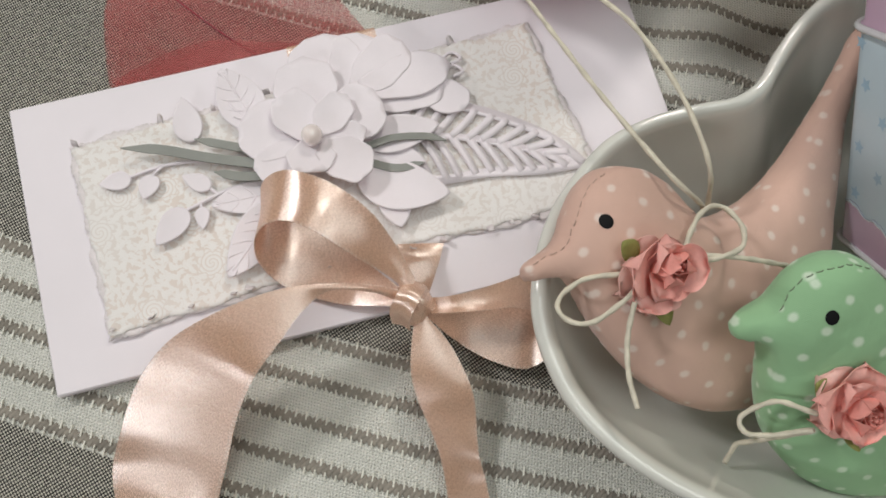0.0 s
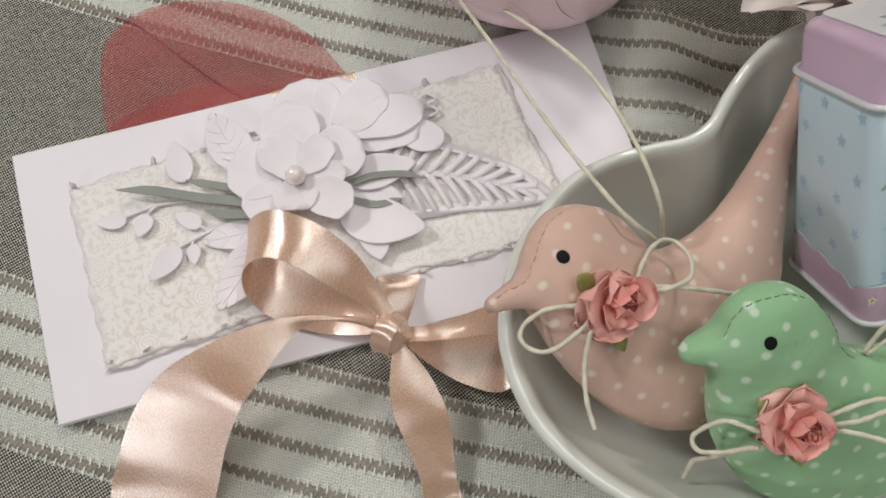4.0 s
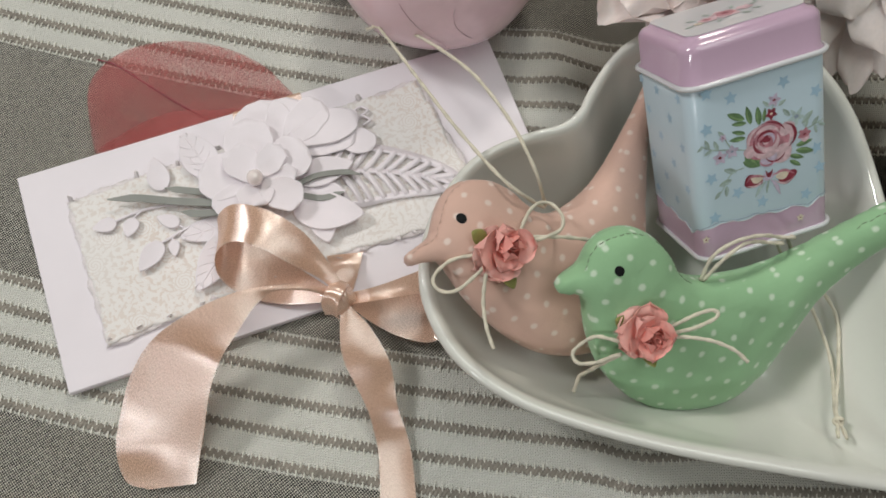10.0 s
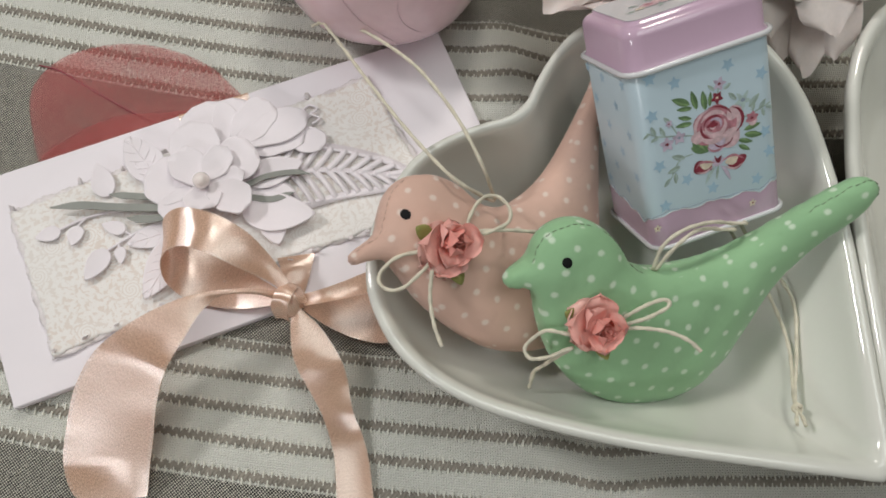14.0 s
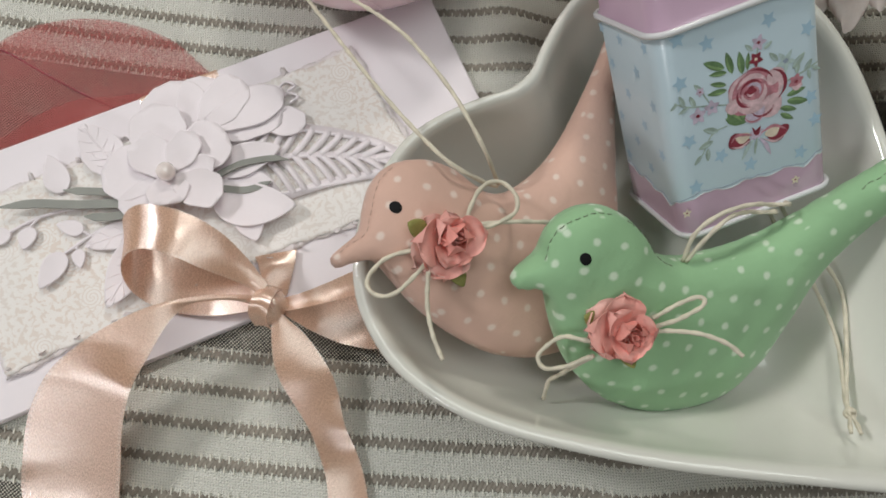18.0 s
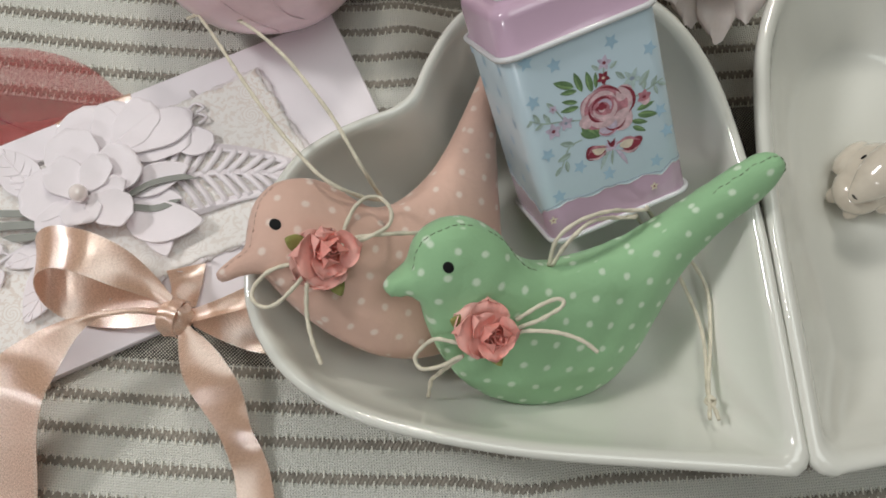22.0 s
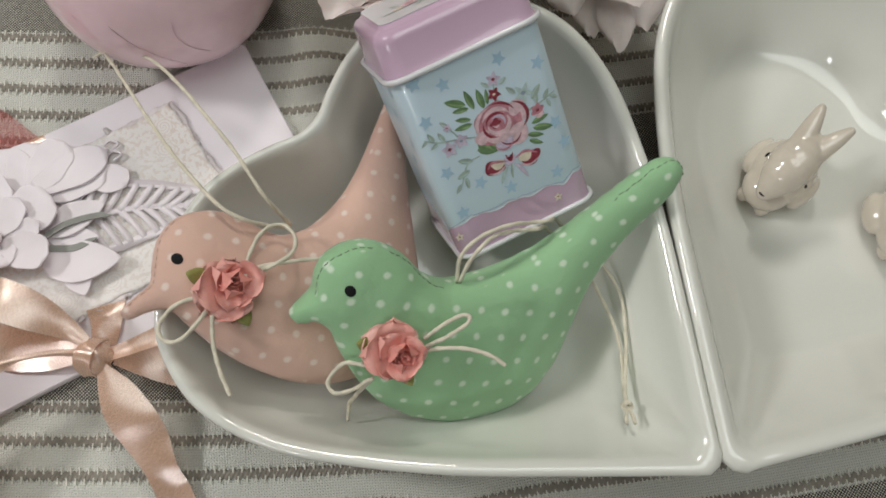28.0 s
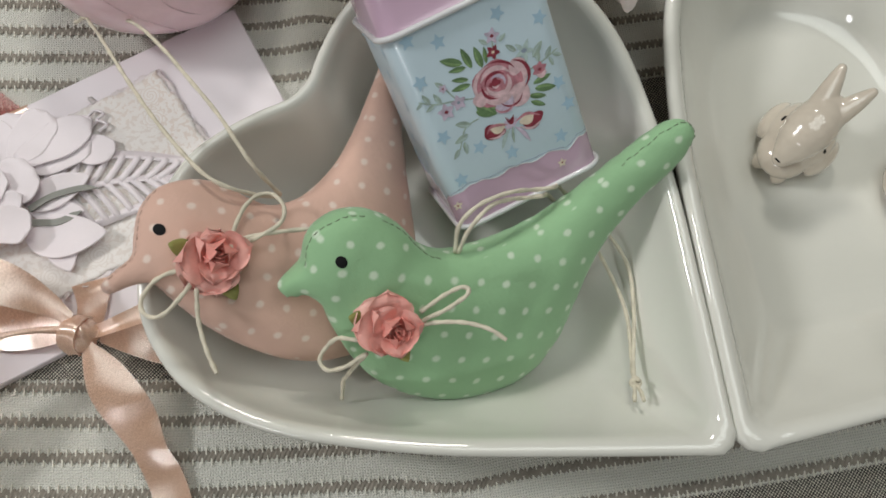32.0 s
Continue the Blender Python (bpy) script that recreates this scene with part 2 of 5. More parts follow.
def cloth_dotted(name, colour, dot):
    """Printed cotton: staggered pale dots, fine weave, worn tone."""
    m, nt, b = nodes(name)
    uv = N(nt, "ShaderNodeUVMap", uv_map="UVMap")
    sep = N(nt, "ShaderNodeSeparateXYZ")
    wob = N(nt, "ShaderNodeTexNoise", {"Scale": 70.0, "Detail": 1.0})
    nt.links.new(uv.outputs[0], wob.inputs["Vector"])
    mixv = N(nt, "ShaderNodeVectorMath", operation="MULTIPLY_ADD")
    mixv.inputs[1].default_value = (0.0022, 0.0022, 0)
    nt.links.new(wob.outputs["Color"], mixv.inputs[0])
    nt.links.new(uv.outputs[0], mixv.inputs[2])
    nt.links.new(mixv.outputs[0], sep.inputs[0])
    x, y = calc(nt, "DIVIDE", sep.outputs[0], 0.0103), calc(nt, "DIVIDE", sep.outputs[1], 0.0097)

    def dots(ox, oy):
        fx = calc(nt, "SUBTRACT", calc(nt, "FRACT", calc(nt, "ADD", x, ox)), 0.5)
        fy = calc(nt, "SUBTRACT", calc(nt, "FRACT", calc(nt, "ADD", y, oy)), 0.5)
        return calc(nt, "SQRT", calc(nt, "ADD", calc(nt, "MULTIPLY", fx, fx), calc(nt, "MULTIPLY", fy, fy)))
    d = calc(nt, "MINIMUM", dots(0, 0), dots(0.5, 0.5))
    edge = calc(nt, "MULTIPLY_ADD", noise_of(nt, 900, 2), 0.05, 0.065)
    f = ramp(nt, calc(nt, "SUBTRACT", edge, d), -0.035, 0.03)
    w1, w2 = calc(nt, "SINE", calc(nt, "MULTIPLY", sep.outputs[0], 14000)), calc(nt, "SINE", calc(nt, "MULTIPLY", sep.outputs[1], 14000))
    weave = calc(nt, "MULTIPLY", w1, w2)
    tone = noise_of(nt, 45, 3)
    base = blend(nt, ramp(nt, tone, 0.3, 0.7), tuple(c * 0.88 for c in colour), colour)
    base = blend(nt, calc(nt, "MULTIPLY_ADD", weave, 0.17, 0.17), base, tuple(c * 0.55 for c in colour))
    nt.links.new(blend(nt, calc(nt, "MULTIPLY", f, 0.6), base, dot), b.inputs["Base Color"])
    b.inputs["Roughness"].default_value, b.inputs["Sheen Weight"].default_value = 0.75, 0.25
    b.inputs["Sheen Roughness"].default_value, b.inputs["Specular IOR Level"].default_value = 0.4, 0.3
    bump(nt, b, calc(nt, "ADD", calc(nt, "MULTIPLY", weave, 0.15), calc(nt, "MULTIPLY", noise_of(nt, 110, 4), 4.5)), 0.45, 0.0004)
    return m


def satin(name, colour):
    m, nt, b = nodes(name)
    uv = N(nt, "ShaderNodeUVMap", uv_map="UVMap")
    sep = N(nt, "ShaderNodeSeparateXYZ")
    nt.links.new(uv.outputs[0], sep.inputs[0])
    twill = calc(nt, "SINE", calc(nt, "MULTIPLY", calc(nt, "ADD", sep.outputs[0], calc(nt, "MULTIPLY", sep.outputs[1], 1.3)), 8500))
    tone = noise_of(nt, 50, 3)
    c = blend(nt, ramp(nt, tone, 0.3, 0.7), tuple(k * 0.92 for k in colour), colour)
    c = blend(nt, calc(nt, "MULTIPLY_ADD", twill, 0.18, 0.18), c, tuple(k * 0.55 for k in colour))
    picot = ramp(nt, calc(nt, "SINE", calc(nt, "MULTIPLY", sep.outputs[0], 5200)), -0.3, 0.3)
    s = calc(nt, "ABSOLUTE", calc(nt, "SUBTRACT", sep.outputs[1], 0.0125))
    c = blend(nt, calc(nt, "MULTIPLY", ramp(nt, s, 0.0113, 0.0117), 0.5), c, blend(nt, picot, tuple(k * 0.75 for k in colour), (0.97, 0.86, 0.77)))
    nt.links.new(c, b.inputs["Base Color"])
    b.inputs["Roughness"].default_value, b.inputs["Metallic"].default_value = 0.26, 0.1
    b.inputs["Coat Weight"].default_value, b.inputs["Coat Roughness"].default_value = 0.0, 0.2
    b.inputs["IOR"].default_value = 2.5
    b.inputs["Specular IOR Level"].default_value = 1.0
    b.inputs["Anisotropic"].default_value, b.inputs["Anisotropic Rotation"].default_value = 0.85, 0.25
    b.inputs["Sheen Weight"].default_value, b.inputs["Sheen Roughness"].default_value = 0.15, 0.3
    mp = N(nt, "ShaderNodeMapping", {"Scale": (1300, 5200, 1), "Rotation": (0, 0, 0.5)})
    floats = N(nt, "ShaderNodeTexNoise", {"Scale": 1.0, "Detail": 1.0})
    nt.links.new(uv.outputs[0], mp.inputs[0])
    nt.links.new(mp.outputs[0], floats.inputs["Vector"])
    nt.links.new(calc(nt, "MULTIPLY_ADD", ramp(nt, floats.outputs[0], 0.35, 0.65), 0.14, 0.2), b.inputs["Roughness"])
    tan = N(nt, "ShaderNodeTangent", direction_type="UV_MAP", uv_map="UVMap")
    nt.links.new(tan.outputs[0], b.inputs["Tangent"])
    hgt = calc(nt, "ADD", calc(nt, "MULTIPLY", twill, 0.42), calc(nt, "ADD", calc(nt, "MULTIPLY", noise_of(nt, 60, 1), 0.3), calc(nt, "MULTIPLY", floats.outputs[0], 0.55)))
    bump(nt, b, hgt, 0.15, 0.0004)
    thin = N(nt, "ShaderNodeBsdfTranslucent", {"Color": (1.0, 0.68, 0.52, 1)})
    mix = N(nt, "ShaderNodeMixShader", {0: 0.22})
    nt.links.new(b.outputs[0], mix.inputs[1])
    nt.links.new(thin.outputs[0], mix.inputs[2])
    nt.links.new(mix.outputs[0], nt.nodes["Material Output"].inputs["Surface"])
    return m


def tablecloth_material():
    """Bands of grey salt-and-pepper weave and off-white weave; v runs across the bands."""
    m, nt, b = nodes("woven_cotton")
    uv = N(nt, "ShaderNodeUVMap", uv_map="UVMap")
    sep = N(nt, "ShaderNodeSeparateXYZ")
    nt.links.new(uv.outputs[0], sep.inputs[0])
    u, v = sep.outputs[0], sep.outputs[1]
    fv = calc(nt, "FRACT", calc(nt, "DIVIDE", calc(nt, "ADD", v, 0.0485 + 1.34), 0.134))
    white = calc(nt, "MULTIPLY", ramp(nt, fv, 0.0, 0.004), calc(nt, "SUBTRACT", 1.0, ramp(nt, fv, 0.343, 0.347)))
    k, k2 = 2 * math.pi / 0.0011, 2 * math.pi / 0.00080
    wx, wy = calc(nt, "SINE", calc(nt, "MULTIPLY", u, k)), calc(nt, "SINE", calc(nt, "MULTIPLY", v, k))
    check = calc(nt, "MULTIPLY", wx, wy)
    wob = noise_of(nt, 900, 2)
    pepper = ramp(nt, calc(nt, "ADD", check, calc(nt, "MULTIPLY", calc(nt, "SUBTRACT", wob, 0.5), 0.9)), 0.02, 0.4)
    tone = noise_of(nt, 26, 3)
    grey = blend(nt, pepper, (0.026, 0.025, 0.025), (0.70, 0.665, 0.58))
    grey = blend(nt, calc(nt, "MULTIPLY", ramp(nt, tone, 0.35, 0.7), 0.12), grey, (0.30, 0.27, 0.22))
    hx, hy = calc(nt, "COSINE", calc(nt, "MULTIPLY", u, k2)), calc(nt, "COSINE", calc(nt, "MULTIPLY", v, k2))
    holes = calc(nt, "ADD", calc(nt, "ADD", hx, hy), calc(nt, "MULTIPLY", calc(nt, "SUBTRACT", wob, 0.5), 0.7))
    gaps = calc(nt, "MULTIPLY", ramp(nt, holes, 0.95, 1.4), 0.45)
    pale = blend(nt, ramp(nt, tone, 0.3, 0.7), (0.68, 0.675, 0.62), (0.75, 0.74, 0.68))
    pale = blend(nt, gaps, pale, (0.09, 0.09, 0.085))
    slub = N(nt, "ShaderNodeTexNoise", {"Scale": 1.0, "Detail": 2.0})
    mp = N(nt, "ShaderNodeMapping", {"Scale": (60, 1300, 1)})
    nt.links.new(uv.outputs[0], mp.inputs[0])
    nt.links.new(mp.outputs[0], slub.inputs["Vector"])
    pale = blend(nt, calc(nt, "MULTIPLY", ramp(nt, slub.outputs[0], 0.5, 0.75), 0.3), pale, (0.85, 0.84, 0.8))
    nt.links.new(blend(nt, white, grey, pale), b.inputs["Base Color"])
    b.inputs["Roughness"].default_value, b.inputs["Specular IOR Level"].default_value = 0.9, 0.2
    b.inputs["Sheen Weight"].default_value = 0.1
    bump(nt, b, calc(nt, "ADD", calc(nt, "SUBTRACT", check, calc(nt, "MULTIPLY", holes, calc(nt, "MULTIPLY", white, 0.6))), calc(nt, "MULTIPLY", wob, 1.2)), 0.6, 0.0003)
    return m


def damask_material():
    """Scrapbook paper: white leafy scrolls and rosettes printed on beige."""
    m, nt, b = nodes("damask_paper")
    uv = N(nt, "ShaderNodeUVMap", uv_map="UVMap").outputs[0]

    def cell(scale, shift):
        """Place inside the nearest cell, turned by the cell's own angle."""
        mp = N(nt, "ShaderNodeMapping", {"Location": (shift, 0.7 * shift, 0)})
        nt.links.new(uv, mp.inputs[0])
        vor = N(nt, "ShaderNodeTexVoronoi", {"Scale": scale, "Randomness": 0.8}, voronoi_dimensions="2D")
        nt.links.new(mp.outputs[0], vor.inputs["Vector"])
        dif = N(nt, "ShaderNodeVectorMath", operation="SUBTRACT")
        nt.links.new(mp.outputs[0], dif.inputs[0])
        nt.links.new(vor.outputs["Position"], dif.inputs[1])
        rgb, xyz = N(nt, "ShaderNodeSeparateColor"), N(nt, "ShaderNodeSeparateXYZ")
        nt.links.new(vor.outputs["Color"], rgb.inputs[0])
        nt.links.new(dif.outputs[0], xyz.inputs[0])
        w = calc(nt, "MULTIPLY", rgb.outputs[0], 6.283)
        c, k = calc(nt, "COSINE", w), calc(nt, "SINE", w)
        x, y = xyz.outputs[0], xyz.outputs[1]
        return calc(nt, "ADD", calc(nt, "MULTIPLY", x, c), calc(nt, "MULTIPLY", y, k)), calc(nt, "SUBTRACT", calc(nt, "MULTIPLY", y, c), calc(nt, "MULTIPLY", x, k))

    def leaves(scale, shift, ln, wd):
        x, y = cell(scale, shift)
        y = calc(nt, "ADD", y, calc(nt, "MULTIPLY", calc(nt, "MULTIPLY", x, x), 260.0))
        q = calc(nt, "DIVIDE", x, ln)
        lobes = calc(nt, "MULTIPLY_ADD", calc(nt, "SINE", calc(nt, "MULTIPLY", x, 6500.0)), 0.16, 0.9)
        rim = calc(nt, "MULTIPLY", calc(nt, "MULTIPLY", calc(nt, "SUBTRACT", 1.0, calc(nt, "MULTIPLY", q, q)), wd), lobes)
        side = calc(nt, "ABSOLUTE", y)
        full = ramp(nt, calc(nt, "SUBTRACT", rim, side), 0.0, 0.00007)
        return calc(nt, "MULTIPLY", full, calc(nt, "MULTIPLY_ADD", ramp(nt, side, 0.00002, 0.00007), 0.6, 0.4))

    def rosette(scale, shift, r):
        x, y = cell(scale, shift)
        rad = calc(nt, "SQRT", calc(nt, "ADD", calc(nt, "MULTIPLY", x, x), calc(nt, "MULTIPLY", y, y)))
        w = calc(nt, "ARCTAN2", y, x)
        petal = calc(nt, "MULTIPLY_ADD", calc(nt, "COSINE", calc(nt, "MULTIPLY", w, 7.0)), 0.16 * r, 0.84 * r)
        rings = ramp(nt, calc(nt, "SINE", calc(nt, "ADD", calc(nt, "MULTIPLY", rad, 6.283 / 0.0011), calc(nt, "MULTIPLY", w, 2.0))), -0.75, -0.35)
        return calc(nt, "MULTIPLY", ramp(nt, calc(nt, "SUBTRACT", petal, rad), 0.0, 0.00008), rings), ramp(nt, calc(nt, "SUBTRACT", calc(nt, "MULTIPLY", petal, 1.12), rad), 0.0, 0.00008)
    f = leaves(300.0, 0.013, 0.0021, 0.00085)
    for scale, shift, ln, wd in ((330.0, 0.11, 0.0019, 0.00075), (450.0, 0.237, 0.0014, 0.00055)):
        f = calc(nt, "MAXIMUM", f, leaves(scale, shift, ln, wd))
    flower, clear = rosette(60.0, 0.05, 0.0042)
    f = calc(nt, "MAXIMUM", flower, calc(nt, "MULTIPLY", f, calc(nt, "SUBTRACT", 1.0, clear)))
    fade = noise_of(nt, 30, 3)
    ground = blend(nt, ramp(nt, fade, 0.35, 0.65), (0.75, 0.66, 0.605), (0.775, 0.725, 0.695))
    nt.links.new(blend(nt, calc(nt, "MULTIPLY", f, 0.92), ground, (0.855, 0.82, 0.80)), b.inputs["Base Color"])
    b.inputs["Roughness"].default_value = 0.7
    bump(nt, b, noise_of(nt, 1500, 2), 0.12, 0.0002)
    return m


COTTON = tablecloth_material()
BAND = surface("brown_weft", (0.31, 0.28, 0.24), 0.9, 0.3, 3000, 200, 0.5, 0.0003, spec=0.2)
TICK = surface("pale_warp", (0.80, 0.78, 0.70), 0.9, 0.15, 3000, 200, 0.4, 0.0002, spec=0.2)
GLAZE = surface("white_glaze", (0.735, 0.73, 0.675), 0.05, 0.02, 500, 20, 0.02, 0.0002, coat=0.5)
CARD = surface("white_card", (0.86, 0.80, 0.84), 0.75, 0.03, 2500, 40, 0.12, 0.0001)
PETAL = surface("white_cardstock", (0.87, 0.805, 0.84), 0.9, 0.05, 2200, 60, 0.25, 0.0001, spec=0.2)
TORN = surface("torn_paper_core", (0.82, 0.755, 0.76), 0.9, 0.15, 2500, 300, 0.5, 0.0003)
DAMASK = damask_material()
SAGE = surface("grey_green_card", (0.29, 0.295, 0.27), 0.6, 0.12, 2000, 90, 0.2, 0.0001)
PEARL = surface("pearl", (0.92, 0.82, 0.79), 0.08, 0.05, 400, 100, 0.0, coat=1.0, spec=0.9)
SATIN = satin("peach_satin", (0.975, 0.645, 0.46))
TWINE = surface("cream_twine", (0.76, 0.70, 0.57), 0.85, 0.2, 4500, 300, 0.6, 0.0003, spec=0.2)
PINK_CLOTH = cloth_dotted("pink_dotted_cotton", (0.80, 0.525, 0.43), (0.90, 0.80, 0.73))
GREEN_CLOTH = cloth_dotted("green_dotted_cotton", (0.36, 0.61, 0.345), (0.82, 0.89, 0.77))
THREAD_DARK = surface("grey_green_thread", (0.20, 0.26, 0.17), 0.8, 0.1)
THREAD_PINK = surface("pink_thread", (0.50, 0.34, 0.28), 0.8, 0.1)
BLACK = surface("black_paint", (0.010, 0.010, 0.011), 0.6, 0.1, spec=0.15)
ROSE_DEEP = surface("deep_rose_mulberry_paper", (0.92, 0.34, 0.29), 0.75, 0.2, 1800, 160, 0.35, 0.0002, trans=0.12)
ROSE = surface("rose_mulberry_paper", (0.94, 0.44, 0.385), 0.75, 0.18, 1800, 160, 0.35, 0.0002, trans=0.12)
ROSE_PALE = surface("pale_rose_mulberry_paper", (0.955, 0.545, 0.48), 0.75, 0.16, 1800, 160, 0.35, 0.0002, trans=0.12)
LEAFY = surface("olive_paper_leaf", (0.30, 0.30, 0.09), 0.75, 0.3, 1500, 200, 0.3)
TIN_BLUE = surface("pale_blue_lacquer", (0.575, 0.705, 0.785), 0.32, 0.04, 700, 25, 0.02, coat=0.2)
TIN_PINK = surface("pink_lacquer", (0.585, 0.41, 0.535), 0.15, 0.05, 700, 25, 0.02, coat=0.5)
TIN_WHITE = surface("white_lacquer", (0.70, 0.70, 0.72), 0.22, 0.04, 700, 25, 0.02, coat=0.4)
STAR = surface("print_star_blue", (0.39, 0.565, 0.70), 0.3, 0.08)
P_ROSE = surface("print_rose", (0.55, 0.24, 0.29), 0.3, 0.35, 1500, 500)
P_ROSE_L = surface("print_rose_pale", (0.74, 0.53, 0.57), 0.3, 0.3, 1500, 500)
P_WINE = surface("print_wine", (0.28, 0.045, 0.07), 0.3, 0.3, 1500, 500)
P_GREEN = surface("print_green", (0.27, 0.41, 0.19), 0.3, 0.35, 1500, 500)
P_DEEP = surface("print_deep_green", (0.15, 0.25, 0.12), 0.3, 0.3, 1500, 500)
P_MIST = surface("print_mist_green", (0.47, 0.59, 0.58), 0.3, 0.25, 1500, 500)
P_GREY = surface("print_grey_green", (0.38, 0.48, 0.42), 0.3, 0.3, 1500, 500)
P_LILAC = surface("print_lilac", (0.62, 0.53, 0.66), 0.3, 0.3, 1500, 500)
P_CREAM = surface("print_cream", (0.78, 0.68, 0.55), 0.3, 0.2, 1500, 500)
P_LINE = surface("print_line", (0.30, 0.36, 0.45), 0.3, 0.2, 1500, 500)
BISCUIT = surface("beige_glazed_porcelain", (0.66, 0.585, 0.495), 0.13, 0.10, 500, 70, 0.03, coat=0.7)
BLUSH = surface("blush_silk_petal", (0.93, 0.80, 0.755), 0.7, 0.12, 900, 60, 0.3, 0.0003, trans=0.15)
POT_PINK = surface("pink_ceramic", (0.84, 0.60, 0.645), 0.16, 0.10, 300, 25, 0.04, coat=0.4)
WALLS = surface("wall_paint", (0.72, 0.70, 0.66), 0.9, 0.05, 300, 4, 0.1)
WOOD = surface("table_wood", (0.28, 0.19, 0.12), 0.5, 0.2, 300, 15, 0.2)

# ---- room and table ----
def box(x0, y0, z0, x1, y1, z1):
    v = [(x, y, z) for z in (z0, z1) for y in (y0, y1) for x in (x0, x1)]
    return v, [(0, 2, 3, 1), (4, 5, 7, 6), (0, 1, 5, 4), (2, 6, 7, 3), (0, 4, 6, 2), (1, 3, 7, 5)]


def structure(name, geo, mat, label, category):
    return single(name, geo, mat, label, category, kind="structure", smooth=False)


structure("floor", box(-2200, -2000, -760, 2200, 2200, -740), WOOD, "plain brown floor under the table", "floor")
structure("ceiling", box(-2200, -2000, 1760, 2200, 2200, 1800), WALLS, "plain white ceiling", "ceiling")
structure("wall_north", box(-2200, 2200, -740, 2200, 2300, 1760), WALLS, "plain pale wall", "wall")
structure("wall_south", box(-2200, -2100, -740, 2200, -2000, 1760), WALLS, "plain pale wall", "wall")
structure("wall_west", box(-2300, -2000, -740, -2200, 2200, 1760), WALLS, "plain pale wall", "wall")
structure("wall_east", box(2200, -2000, -740, 2300, 2200, 1760), WALLS, "plain pale wall", "wall")
table = thing("table", (0, 25, -740), "brown wooden table under the woven cloth", "table")
part("table_top", box(-600, -400, -30, 600, 450, -2.5), WOOD, table, smooth=False)
for lx in (-570, 510):
    for ly in (-370, 360):
        part("leg", box(lx, ly, -740, lx + 60, ly + 60, -30), WOOD, table, smooth=False)


# ---- tablecloth ----
def drift(x):
    """How far the bands wander across the cloth at x."""
    fold = -3.0 / (1 + math.exp(-(x - 2.0) / 4.0)) * math.exp(-(max(0.0, x - 8.0) / 20.0) ** 2)
    return fold + (-0.08 * x + 0.0004 * x * x if x < 120 else -0.08 * 120 + 0.0004 * 14400 + 0.016 * (x - 120))


def cloth_height(x, y):
    hump = 3.4 * math.exp(-((x + 11 + 0.2 * (y - 110)) / 9.0) ** 2) * math.exp(-((y - 114) / 22.0) ** 4)
    return hump + 0.35 * math.sin(0.05 * x + 0.031 * y) + 0.3 * math.sin(0.023 * x - 0.06 * y + 1.0) - 0.6


def tablecloth():
    xs = np.r_[np.arange(-600, -280, 16), np.arange(-280, 240, 4), np.arange(240, 601, 16)]
    ys = np.r_[np.arange(-400, -130, 16), np.arange(-130, 220, 4), np.arange(220, 451, 16)]
    vs = [(x, y, cloth_height(x, y)) for y in ys for x in xs]
    uv = [(x * MM, (y - drift(x)) * MM) for y in ys for x in xs]
    n, m = len(xs), len(ys)
    fs = [(j * n + i, j * n + i + 1, (j + 1) * n + i + 1, (j + 1) * n + i) for j in range(m - 1) for i in range(n - 1)]
    vs2 = [(x, y, z - 1.2) for x, y, z in vs]
    k = len(vs)
    fs += [tuple(q + k for q in f[::-1]) for f in fs]
    cloth = thing("tablecloth", (0, 0, -2), "woven cotton tablecloth with grey and white bands and brown stripes", "tablecloth")
    part("weave", (vs + vs2, fs), COTTON, cloth, uv=uv + uv)
    # brown zipper-like stripes with pale warp threads over them
    rnd = random.Random(4)
    for band in (-134, 0, 134):
        for k in range(5):
            line = -46 + 10.4 * k + band
            xs = np.arange(-270, 230, 0.45)
            ys = np.array([line + drift(x) for x in xs])
            keep = (ys > -110) & (ys < 190)
            xs, ys = xs[keep], ys[keep]
            bv, bf, tv, tf = [], [], [], []
            # two plump strands wound round one another
            for side in ((0, math.pi) if len(xs) > 4 else ()):
                w = 2 * math.pi * xs / 2.7 + side + 0.35 * np.sin(xs * 0.21 + k)
                c = np.stack([xs, ys + 0.80 * np.sin(w), np.array([cloth_height(x, y) for x, y in zip(xs, ys)]) + 0.1 + 0.16 * np.cos(w)], 1)
                rr = 0.98 + 0.06 * np.sin(xs * 1.7 + side)
                n0 = len(bv)
                for i, (x, y, z) in enumerate(c):
                    bv += [(x, y + rr[i] * math.cos(q), z + 0.5 * rr[i] * math.sin(q)) for q in (0, 0.63, 1.26, 1.88, 2.51, 3.14)]
                bf += [(n0 + i * 6 + j, n0 + i * 6 + j + 1, n0 + i * 6 + j + 7, n0 + i * 6 + j + 6) for i in range(len(c) - 1) for j in range(5)]
            for i, x in enumerate(np.arange(-270, 230, 1.36)):
                up = 1 if i % 2 else -1
                y = line + drift(x) + up * (1.5 + rnd.uniform(-0.12, 0.12))
                if not -110 < y < 190:
                    continue
                z = cloth_height(x, y)
                w, lean, ln = 0.15 + rnd.random() * 0.07, rnd.uniform(0.0, 0.3), rnd.uniform(0.85, 1.15)
                g = box(x - w, y - ln, z, x + w, y + ln, z + 0.72)
                n0 = len(tv)
                tv += [(a + (b - y) * lean * 0.4, b, c) for a, b, c in g[0]]
                tf += [tuple(q + n0 for q in f) for f in g[1]]
            if bv:
                tagged(part("stripe", (bv, bf), BAND, cloth, "raised brown woven stripe"), kind="stuff")
                tagged(part("warp_threads", (tv, tf), TICK, cloth, "pale threads over the stripe", smooth=False), kind="stuff")


tablecloth()

